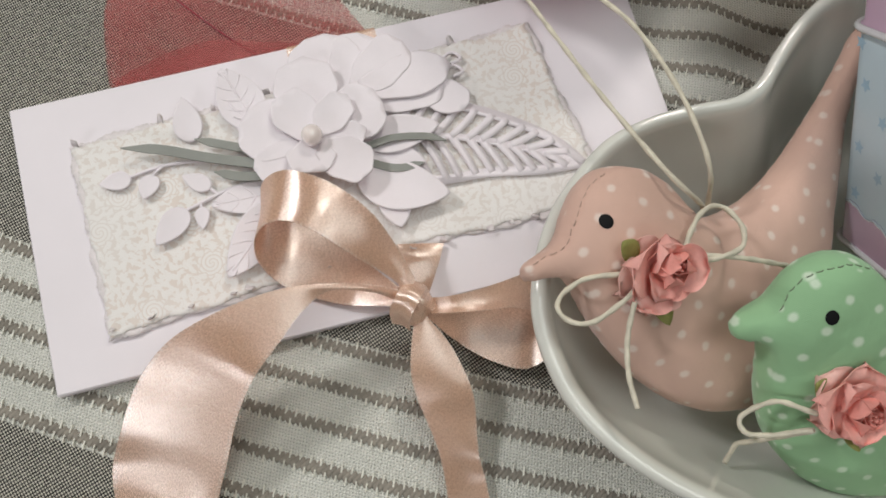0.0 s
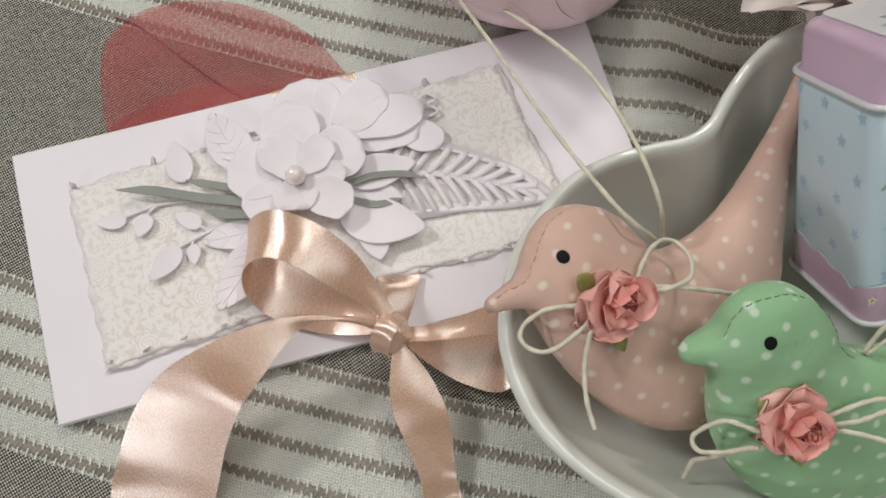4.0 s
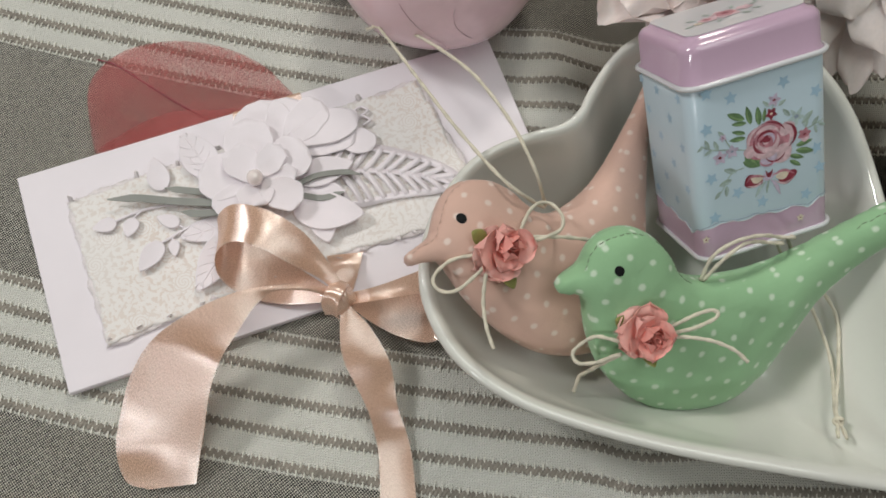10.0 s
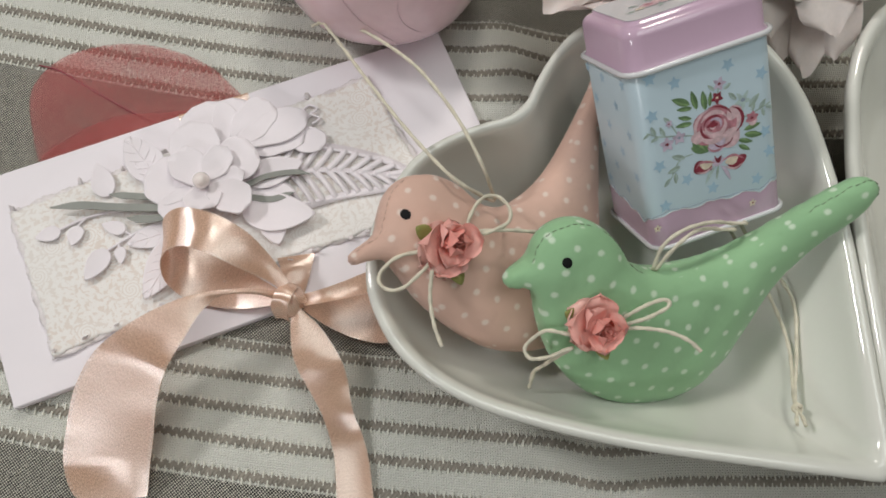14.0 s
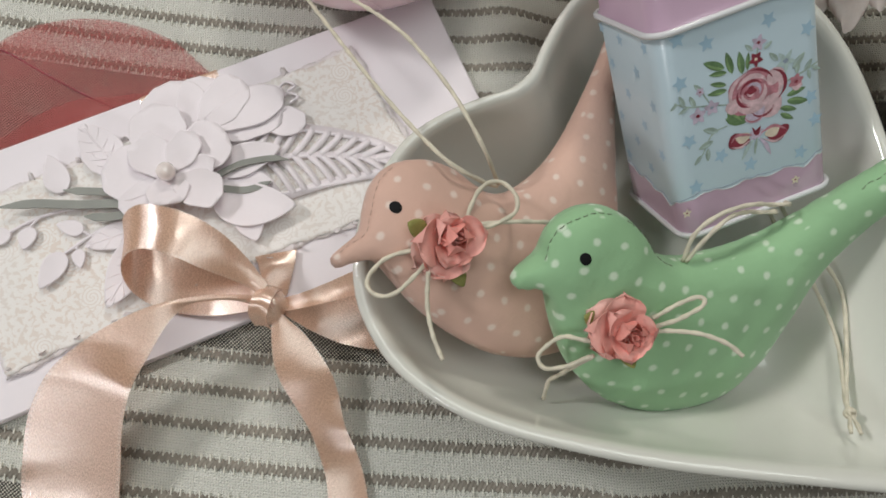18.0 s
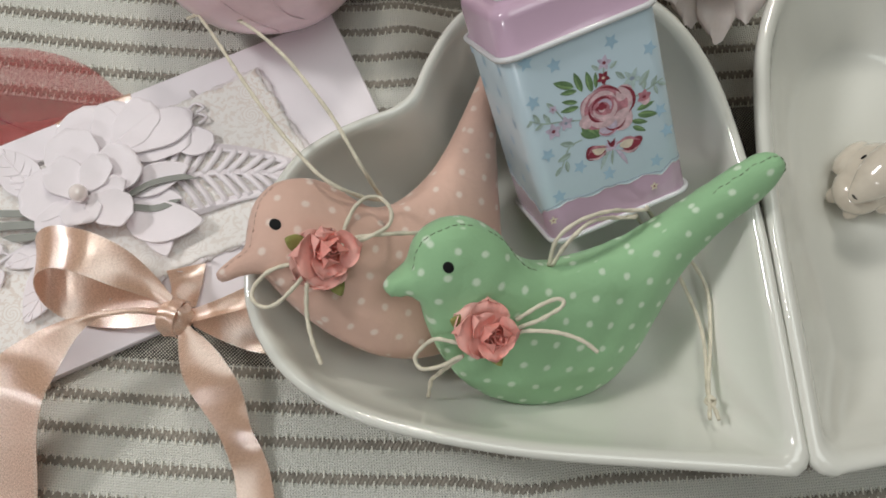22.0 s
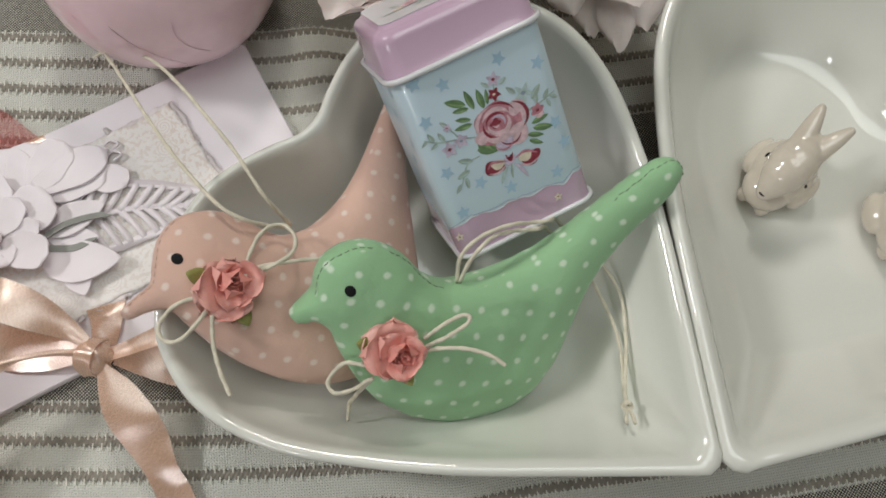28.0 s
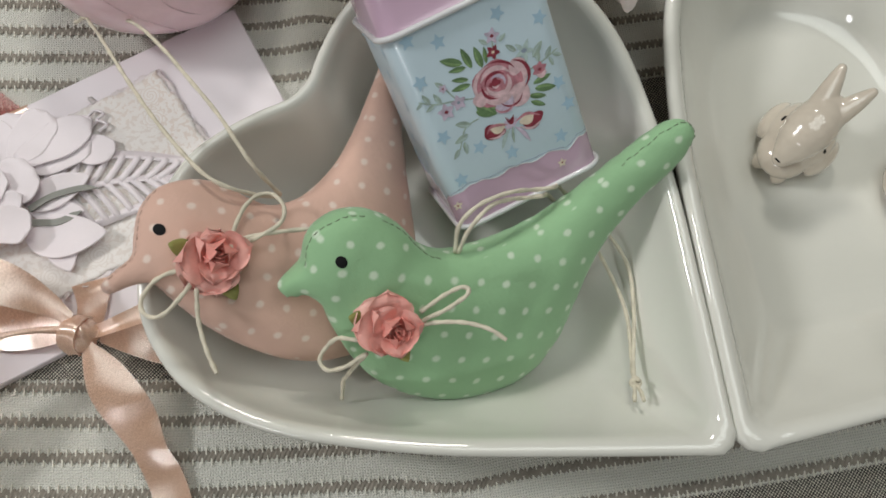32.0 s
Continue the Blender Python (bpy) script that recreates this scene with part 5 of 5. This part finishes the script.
    for x0, z0, x1, z1 in ((12.6, 27, 8.8, 28.8), (11, 25, 7, 24.2), (9.4, 23.5, 9, 20.2), (7.6, 22.4, 5.4, 20.4), (6, 35.8, 3.4, 35), (5, 36.4, 4, 39.4), (3.4, 37.6, 1.4, 36.6), (7.6, 35.2, 6.6, 38.4), (9.8, 38.4, 8, 40.8),
                           (36, 33.8, 38.2, 36.4), (38, 34.4, 40.2, 33), (37, 34, 37.4, 31.4), (34, 34, 34.6, 37.4), (29.5, 39, 27.4, 41.6), (33, 35.6, 36.4, 38.6), (26.2, 43, 28.4, 44.2), (23.4, 43.6, 21.6, 45.6)):
        printed_leaf(x0, z0, x1, z1, 0.38, P_GREY, P_MIST)
    for x, z, r, count, mat, mid, thin in ((31.4, 38.2, 3.0, 5, P_MIST, P_LINE, 0.42), (24, 41.3, 1.9, 5, P_WINE, P_CREAM, 0.7), (25, 45, 2.1, 5, P_LILAC, P_WINE, 0.6), (8, 32.8, 2.3, 5, P_LILAC, P_WINE, 0.7), (11.7, 33.6, 2.1, 5, P_LILAC, P_LINE, 0.7),
                                           (9.3, 38.5, 1.2, 5, P_LILAC, P_WINE, 0.7), (33.7, 32.1, 2.1, 6, P_ROSE, P_WINE, 0.8)):
        posy("printed_flower", x, z, r, count, mat, mid, 20 * x, thin)
    stroke("printed_flower", [(32.4, 31.2), (33.8, 30.4), (35.2, 31.4)], 1.2, P_ROSE_L)
    cx, cz = 22.2, 33.6
    ink("printed_rose_petal", blob(6.3, 3, 0.92, 5, 0.05, 30), cx, cz, 0, P_ROSE)
    for x, z, r, mat in ((27.6, 33.4, 3.6, P_ROSE), (28.4, 35.6, 2.4, P_ROSE_L), (26.6, 28.4, 3.4, P_ROSE_L), (22.6, 27.8, 2.8, P_LILAC), (17.2, 31.8, 2.2, P_ROSE_L)):
        ink("printed_rose_petal", blob(r, x, 0.8, 3, 0.08), x, z, 25, mat)
    for x, z, r, w0, w1, wd, mat in ((26.4, 33.4, 4.6, -60, 70, 0.9, P_WINE), (26.2, 33.2, 3.6, -55, 60, 1.3, P_ROSE_L), (cx, cz, 5.7, 95, 215, 1.0, P_ROSE_L), (cx, cz, 5.9, 20, 90, 0.7, P_WINE), (cx, cz, 4.9, 200, 330, 1.7, P_ROSE_L), (cx, cz, 4.3, 20, 150, 1.3, P_ROSE_L),
                                      (cx, cz, 3.9, 160, 250, 0.8, P_WINE), (cx, cz, 3.5, 240, 380, 1.4, P_ROSE_L), (cx, cz, 3.1, 30, 170, 0.8, P_WINE), (cx, cz, 2.6, 170, 300, 1.1, P_ROSE_L), (cx, cz, 2.2, -30, 120, 0.9, P_LILAC), (24.6, 29.6, 3.2, 200, 340, 0.6, P_WINE), (22.4, 28.6, 2.8, 190, 340, 0.5, P_ROSE)):
        arc("printed_rose_petal", x, z, r, w0, w1, wd, mat)
    ink("printed_rose_heart", blob(1.5, 5, 0.8, 4, 0.2), 21.8, 33.9, 20, P_WINE)
    arc("printed_rose_heart", 21.9, 33.7, 0.9, 180, 330, 0.6, P_ROSE_L)
    for x, z, r, deg, mat in ((17.4, 22.4, 2.9, 160, P_WINE), (28, 20.6, 2.9, 10, P_WINE), (18.6, 22.9, 2.0, 165, P_CREAM), (26.6, 21.6, 2.0, 10, P_CREAM), (22.3, 22.6, 1.9, 0, P_LILAC)):
        ink("printed_bow", blob(r, x, 0.68, 3, 0.12), x, z, deg, mat)
    for pts, wd, mat in (([(21.6, 21.4), (19.8, 20), (17.8, 17.0)], 1.1, P_MIST), ([(23, 21.2), (24.4, 19), (25.6, 15.6)], 1.1, P_LILAC), ([(15.4, 22.6), (17.4, 24), (21.4, 22.6)], 0.8, P_ROSE), ([(23.4, 22.4), (27, 23), (30.2, 21)], 0.8, P_ROSE),
                         ([(15.4, 21.4), (18, 20.6), (21, 21.8)], 0.6, P_ROSE_L), ([(24, 20.6), (27, 18.8), (30, 19.6)], 0.6, P_ROSE_L), ([(21.4, 24.6), (22.4, 22.4), (23.6, 24.4)], 0.8, P_WINE), ([(22.4, 21.6), (21.6, 18.8), (21.4, 17.2)], 0.7, P_GREY)):
        stroke("printed_bow", pts, wd, mat)
    for x, z in ((31.7, 5.8), (1.6, 8.2)):
        posy("printed_crest", x, z, 1.3, 5, P_CREAM, P_WINE, 10)
    lidf = Frame(top.at(0, 0, 0.13), axis, across)
    for x, z, r, mat in ((20, 15, 4.0, P_ROSE_L), (20.6, 15.4, 2.8, P_ROSE), (14.5, 14, 2.6, P_ROSE_L), (26.5, 16, 2.3, P_ROSE_L), (14.3, 14.2, 1.3, P_ROSE), (20.5, 15.6, 1.1, P_WINE), (11, 12.6, 1.3, P_CREAM)):
        ink("printed_lid_flower", blob(r, x, 0.85, 5, 0.14), x, z, 0, mat, lidf)
    for x, z, deg in ((17, 17.5, 120), (24, 18.5, 60), (29, 17, 20), (17, 11.5, 230), (23.5, 12, 300), (9.5, 12, 180), (31, 19, 40), (12, 16, 140), (27, 13, -30)):
        ink("printed_lid_leaf", petal_outline(3.0, 0.9, 0, 0.35, 12), x, z, deg, P_GREY, lidf)
    return tin


floral_tin()


# ---- rabbit figurines ----
def ellipsoid(c, rad, axis_u=(1, 0, 0), n=(0, 0, 1)):
    f = Frame(c, n, axis_u)
    v, fs = sphere((0, 0, 0), 1.0, 14, 20)
    return [f.at(x * rad[0], y * rad[1], z * rad[2]) for x, y, z in v], fs


def rabbit(base, degrees, grow, label):
    """A crouching glazed rabbit; it looks along -a of its own frame."""
    f = Frame(base, (0, 0, 1), (math.cos(radians(degrees)), math.sin(radians(degrees)), 0))
    k = grow

    def at(a, b, c):
        return f.at(a * k, b * k, c * k)
    def ball(a, b, c, ra, rb, rc):
        return ellipsoid(at(a, b, c), (ra * k, rb * k, rc * k), f.u)
    geo = [ball(2.6, 0, 8, 11.2, 10.2, 8.2), ball(-4, 0, 6, 9.0, 8.2, 6), ball(-9, 3.6, 2.3, 3.4, 2.6, 2.2), ball(-9, -3.6, 2.3, 3.4, 2.6, 2.2), ball(3, 9, 5, 7.6, 3.6, 5), ball(3, -9, 5, 7.6, 3.6, 5), ball(14, 0, 6, 3.2, 3.2, 3.2)]
    for a, c, rad in ((5.5, 21, 6.2), (3, 20.6, 7.2), (0.5, 20, 7.9), (-2, 19.2, 8.1), (-4.3, 18.2, 7.5), (-6.6, 16.9, 6.2), (-8.6, 15.7, 5.0), (-10.4, 14.5, 3.8), (-11.4, 13.9, 3.0)):
        geo.append(ball(a, 0, c, rad * 0.94, rad * 0.9, rad * 0.82))
    for sg in (1, -1):
        pts = spline([at(3, sg * 2.4, 21.6), at(7.5, sg * 3.4, 24.0), at(11.4, sg * 4.5, 25.8), at(14.8, sg * 5.5, 27.2)], 15)
        for i, p in enumerate(pts):
            q = i / 14
            r = k * (3.8 * (1 - 0.58 * q) + 0.5 * math.sin(math.pi * q))
            geo.append(ellipsoid(tuple(p), (r, r * 0.95, r * 0.8), f.u))
    ob = new("shape", mesh_of("shape", *join(*geo), BISCUIT, smooth=True))
    mod = ob.modifiers.new("skin", "REMESH")
    mod.mode, mod.voxel_size, mod.use_smooth_shade = "VOXEL", 0.00045, True
    mod = ob.modifiers.new("soft", "SMOOTH")
    mod.factor, mod.iterations = 0.5, 5
    me = bpy.data.meshes.new_from_object(ob.evaluated_get(bpy.context.evaluated_depsgraph_get()))
    bpy.data.objects.remove(ob)
    me.name = "rabbit_figurine"
    me.materials.clear()
    me.materials.append(BISCUIT)
    me.materials.append(BLACK)
    bm = bmesh.new()
    bm.from_mesh(me)
    marks = [ellipsoid(at(-4.4, sg * 7.5, 19.6), (0.5 * k, 0.4 * k, 1.1 * k), f.u, (0.35 * sg, 0.2, 1)) for sg in (1, -1)]
    marks.append(ellipsoid(at(-13.6, 0.3, 15.4), (0.45 * k, 1.1 * k, 0.3 * k), f.u))
    for v, fs in marks:
        new_v = [bm.verts.new(tuple(Vector(p) * MM)) for p in v]
        for q in fs:
            bm.faces.new([new_v[i] for i in q]).material_index = 1
    bmesh.ops.translate(bm, verts=bm.verts, vec=-Vector(base) * MM)
    bm.to_mesh(me)
    bm.free()
    me.polygons.foreach_set("use_smooth", [True] * len(me.polygons))
    ob = new("rabbit_figurine", me)
    ob.location = Vector(base) * MM
    return tagged(ob, label, "figurine", "rabbit figurines")


rabbit((131.6, 45.8, 7.6), 36, 1.0, "small beige glazed porcelain rabbit with long ears")
rabbit((167.5, 24.0, 7.6), 70, 0.95, "small beige glazed porcelain rabbit beside another")


# ---- round pink pot ----
def pink_pot():
    vs, fs = [], []
    prof = [(0, 0), (16, 0), (19, 0.8), (27, 6), (34, 16), (37.5, 29), (37, 41), (32.5, 52), (25, 59.5), (17, 63.5), (15.5, 66), (13, 66), (13.5, 62), (10, 58), (0, 56)]
    c = spline(prof, 46)
    n = 56
    for r, z in c:
        for k in range(n):
            w = 2 * math.pi * k / n
            s = 1 + 0.012 * math.cos(6 * w) * math.sin(math.pi * min(1, z / 62))
            vs.append((-58 + 1.08 * r * s * math.cos(w), 150 + 1.08 * r * s * math.sin(w), z))
    fs = [(j * n + i, j * n + (i + 1) % n, (j + 1) * n + (i + 1) % n, (j + 1) * n + i) for j in range(len(c) - 1) for i in range(n)]
    pot = thing("round_pot", (-58, 150, 0), "round glossy pink ceramic pot beside the envelope", "pot")
    part("body", (vs, fs), POT_PINK, pot)
    for k, w0 in enumerate((232, 262, 292, 205)):
        pts = []
        for s in np.linspace(0, 1, 9):
            z = 10 + 34 * s
            r = np.interp(z, c[:26, 1], c[:26, 0]) + 0.1
            w = radians(w0 + 14 * math.sin(3 * s + k))
            pts.append((-58 + 1.08 * r * math.cos(w), 150 + 1.08 * r * math.sin(w), z))
        part("incised_line", tube(pts, 0.13, 24, 5), P_ROSE_L, pot, "thin drawn curving line")


pink_pot()


# ---- silk flowers behind the tin ----
def silk_flower(name, at, r, rings, mat, label, seed, lean=(0, -0.2, 1)):
    rnd = random.Random(seed)
    fr = Frame(at, lean, (1, 0, 0))
    fl = thing(name, (at[0], at[1], 0), label, "silk flower")
    part("heart", sphere(tuple(fr.at(0, 0, r * 0.12)), r * 0.3, 10, 14), mat, fl)
    part("stalk", tube([fr.at(0, 0, 0), (at[0] + 6, at[1] + 22, 14), (at[0] + 14, at[1] + 60, 3)], 2.2, 20, 8), LEAFY, fl, "green wired stalk")
    k = 0
    for count, tilt, size, inset in rings:
        for i in range(count):
            w = radians(360 * i / count + 23 * count + rnd.uniform(-9, 9))
            out = fr.u * math.cos(w) + fr.v * math.sin(w)
            tl = radians(tilt + rnd.uniform(-7, 7))
            up = fr.n * math.cos(tl) + out * math.sin(tl)
            nrm = fr.n * math.sin(tl) - out * math.cos(tl)
            f = Frame(fr.at(0, 0, 0) + out * (r * inset), nrm, up.cross(nrm))
            if f.v.dot(up) < 0:
                f.u, f.v = -f.u, -f.v
            sz = size * rnd.uniform(0.88, 1.1)
            part("petal", petal_patch(f, r * sz * 0.72, r * sz, r * 0.16, r * 0.12, r * 0.06, seed * 90 + k, 13, 12, 0.015, 0.3 if k % 2 else 0.16), mat, fl)
            k += 1
    return fl


RINGS = ((4, 10, 0.5, 0.04), (6, 28, 0.68, 0.08), (8, 50, 0.86, 0.1), (10, 72, 1.0, 0.12), (11, 92, 1.04, 0.13))
peony = silk_flower("silk_peony", (80, 146, 52), 34, RINGS, BLUSH, "full blush-pink silk peony with hanging petals between the dishes", 5, (0.05, -0.25, 1))
silk_flower("silk_peony", (25, 131, 58), 34, RINGS, BLUSH, "full blush-pink silk peony behind the tin", 9, (-0.05, -0.25, 1))
# long loose petals that hang down between the dishes
for k, (x0, y0, z0, x1, y1, z1, wd) in enumerate(((68, 123, 50, 71, 100, 38, 15), (77, 121, 47, 78.5, 97, 28, 13), (86, 119, 46, 87.5, 92, 26, 14), (93, 119, 47, 96, 96, 30, 15), (81, 123, 56, 91, 98, 42, 20),
                                                  (60, 126, 54, 57, 110, 46, 20), (99, 124, 53, 106, 112, 46, 19), (72, 124, 58, 77, 106, 50, 20), (90, 124, 58, 99, 106, 50, 19))):
    d = Vector((x1 - x0, y1 - y0, z1 - z0))
    nrm = d.cross(Vector((1, 0.1 * (k % 3) - 0.1, 0.15 * (k % 2)))).normalized()
    nrm = nrm if nrm.z > 0 else -nrm
    f = Frame((x0, y0, z0), nrm, d.cross(nrm))
    if f.v.dot(d) < 0:
        f.u, f.v = -f.u, -f.v
    part("petal", petal_patch(f, wd * 1.05, d.length, -2.2, 1.2, 1.0, 700 + k, 13, 12, 0.02), BLUSH, peony)


# ---- sheer red leaf under the envelope ----
def sheer_leaf():
    m, nt, b = nodes("sheer_red_gauze")
    tone = noise_of(nt, 35, 3)
    mesh_ = noise_of(nt, 1300, 1)
    nt.links.new(blend(nt, ramp(nt, tone, 0.35, 0.7), (0.50, 0.05, 0.05), (0.62, 0.17, 0.16)), b.inputs["Base Color"])
    b.inputs["Roughness"].default_value = 0.7
    nt.links.new(calc(nt, "MULTIPLY_ADD", ramp(nt, mesh_, 0.3, 0.7), 0.30, calc(nt, "MULTIPLY_ADD", tone, 0.40, -0.10)), b.inputs["Alpha"])
    out = [(-190, 103), (-187, 112), (-179, 120), (-166, 124.5), (-152, 125), (-137, 121.5), (-124, 114.5), (-113, 103.5), (-107, 97), (-128, 92), (-150, 82), (-170, 72), (-181, 74), (-186.5, 88)]
    poly = spline(out, 90, closed=True)
    geo = slab(poly, 0.2, flat(0.35), 5.0, lambda a, c: 0.5 + 0.5 * math.sin(a * 0.12) * math.sin(c * 0.1) + 0.2 * math.sin(a * 0.05 + c * 0.21), (1.5,))
    leaf = thing("gauze_leaf", (-150, 100, 0.3), "sheer red gauze leaf tucked under the envelope", "leaf")
    part("blade", geo, m, leaf)
    part("vein", tube([(-188, 116, 1.5), (-180, 113.5, 1.6), (-166, 104.6, 1.5), (-152, 96, 1.5), (-140, 90, 1.2)], 0.3, 30, 5), P_WINE, leaf, "thin dark midrib")
    poly = spline([(-181, 76), (-172, 86), (-158, 93.5), (-141, 95), (-128, 95.5), (-120, 90), (-150, 80)], 60, closed=True)
    part("inner_blade", slab(poly, 0.2, flat(1.7), 5.0, lambda a, c: 0.2 * math.sin(a * 0.12)), m, leaf, "second layer of red gauze")


sheer_leaf()


# ---- twine ----
def knot(parent, at, r, name="knot"):
    x, y, z = at
    part(name, join(tube([(x - r, y, z), (x, y + r, z + r * 0.5), (x + r, y, z), (x, y - r, z + r * 0.4)], 0.55, 26, 6, closed=True),
                    tube([(x, y, z - r * 0.3), (x + r * 0.6, y + r * 0.4, z + r), (x - r * 0.5, y + r * 0.5, z + r * 0.7), (x, y - r * 0.8, z + r * 0.2)], 0.55, 26, 6, closed=True)), TWINE, parent, "small tied knot")


def cord(parent, name, pts, label="", n=60, over=None):
    """A length of twine; with over=(frame, surface) it is kept on or above a bird's front."""
    if over:
        fr, on = over
        lifted = []
        for p in spline(pts, n):
            a, b = local(fr, p)
            gap = (on(a, b, 0.6) - Vector(p)).dot(fr.n)
            lifted.append(Vector(p) + fr.n * max(0.0, gap))
        pts = lifted[::3] + [lifted[-1]]
    part(name, tube(pts, 0.56, n, 8, twist=0.14), TWINE, parent, label)


cord(pink_bird, "hanging_loop", [(-23.9, 43.6, 38.0), (-29.4, 41.1, 50.0), (-37.9, 44.7, 56.0), (-49.2, 60.8, 51.0), (-60.0, 80.0, 43.0), (-72.3, 103.9, 32.0), (-78.6, 116.6, 26.6), (-70.7, 114.9, 27.0), (-60.8, 105.6, 33.0), (-49.2, 87.1, 48.0), (-42.4, 75.4, 54.0), (-34.2, 61.6, 55.0), (-27.7, 48.4, 52.0), (-23.4, 44.0, 38.4)], "cream cotton hanging loop", 150)
knot(pink_bird, (-78.8, 117.0, 26.0), 1.5)
cord(pink_bird, "loose_end", [(-78.8, 117.0, 26.0), (-81, 115.8, 25.6), (-83, 115.4, 25)], n=10)
cord(pink_bird, "bow_loop", [(-34, 27, 55), (-32, 33, 53.6), (-29, 38.2, 52), (-24.6, 40.4, 50), (-20.9, 36.4, 51.4), (-21.4, 31, 53.4), (-27, 27.6, 54.8), (-31, 26.6, 55), (-34, 25.6, 55.4)], "small twine loop", 50, over=(PF, p_on))
cord(pink_bird, "bow_end", [(-34, 26, 55), (-31, 27.6, 54.8), (-25, 28.4, 54), (-18, 29, 51.5), (-9, 30, 46)], n=30, over=(PF, p_on))
cord(pink_bird, "bow_loop", [(-42, 24, 54), (-46.4, 22.4, 54.5), (-52.7, 21.3, 53), (-57.6, 17.0, 50.8), (-56.3, 13.2, 51), (-51.5, 12.2, 53.4), (-45.9, 16.5, 54.5), (-42.6, 20, 55)], "small twine loop", 50, over=(PF, p_on))
cord(pink_bird, "bow_end", [(-42, 21, 55), (-43, 17, 54), (-43.7, 10, 52), (-42.8, 3, 50.5), (-40.8, -3.2, 50.2)], "loose twine end", 40, over=(PF, p_on))
cord(green_bird, "bow_loop", [(-5.6, -0.8, 50.4), (-7.8, -0.2, 50), (-12.4, 1.2, 46.8), (-17.3, -2.0, 42), (-16, -5.2, 41), (-11.0, -5.2, 42.5), (-7.4, -4.2, 46), (-5.6, -3.8, 47.5)], "small twine loop", 50, over=(GF, g_on))
cord(green_bird, "bow_end", [(-5.2, -3.8, 47.8), (-8.2, -5.0, 43), (-12.4, -6.6, 33), (-16, -8, 22.6)], "loose twine end", 30, over=(GF, g_on))
cord(green_bird, "bow_loop", [(9.2, 4.0, 50), (11, 4.8, 50.5), (15.7, 7.0, 51.5), (20.4, 8.2, 51.8), (21.4, 6.4, 51.6), (15.4, 3.4, 51.2), (11.4, 2.4, 50.4), (9.4, 1.8, 49.5)], "small twine loop", 50, over=(GF, g_on))
cord(green_bird, "bow_end", [(9.4, 1.0, 48.8), (13, 0.8, 50.2), (19.4, -0.6, 52), (25, -3.2, 52.4), (28.5, -6.2, 51.6)], "loose twine end", 40, over=(GF, g_on))
cord(green_bird, "hanging_loop", [(20.3, 19.0, 44.5), (22.0, 24.0, 51), (27.6, 27.6, 54), (36.0, 30.2, 52.5), (44, 31.6, 47.5), GF.at(29, 4, 1), GF.at(32.5, -3, -9), GF.at(35, -13, -10), GF.at(37.4, -21, -7), (68.4, 13.8, 26), (67.6, 0.5, 25.5), (63.6, -14.4, 27.4), (62.8, -19, 28.6)], "cream cotton hanging cord", 120)
cord(green_bird, "hanging_loop", [(21.0, 18.8, 44.5), (24.4, 22.6, 51), (30.4, 27.2, 53), (36.2, 29.2, 50), (40, 30, 47), GF.at(25, 4, 1), GF.at(29, -4, -9), GF.at(31.5, -15, -10), GF.at(33, -22, -7), (64.6, 8.4, 23.5), (65.5, -2.3, 24.5), (63.0, -16.0, 27.4), (62.7, -19.3, 28.6)], "cream cotton hanging cord", 120)
knot(green_bird, (62.7, -19.4, 28.8), 1.3)
cord(green_bird, "loose_end", [(62.7, -19.4, 28.8), (61.6, -22, 30), (60.9, -24.2, 31)], n=10)
cord(green_bird, "loose_end", [(62.7, -19.4, 28.8), (63.2, -22, 30.2), (63.2, -24.6, 31.4)], n=10)
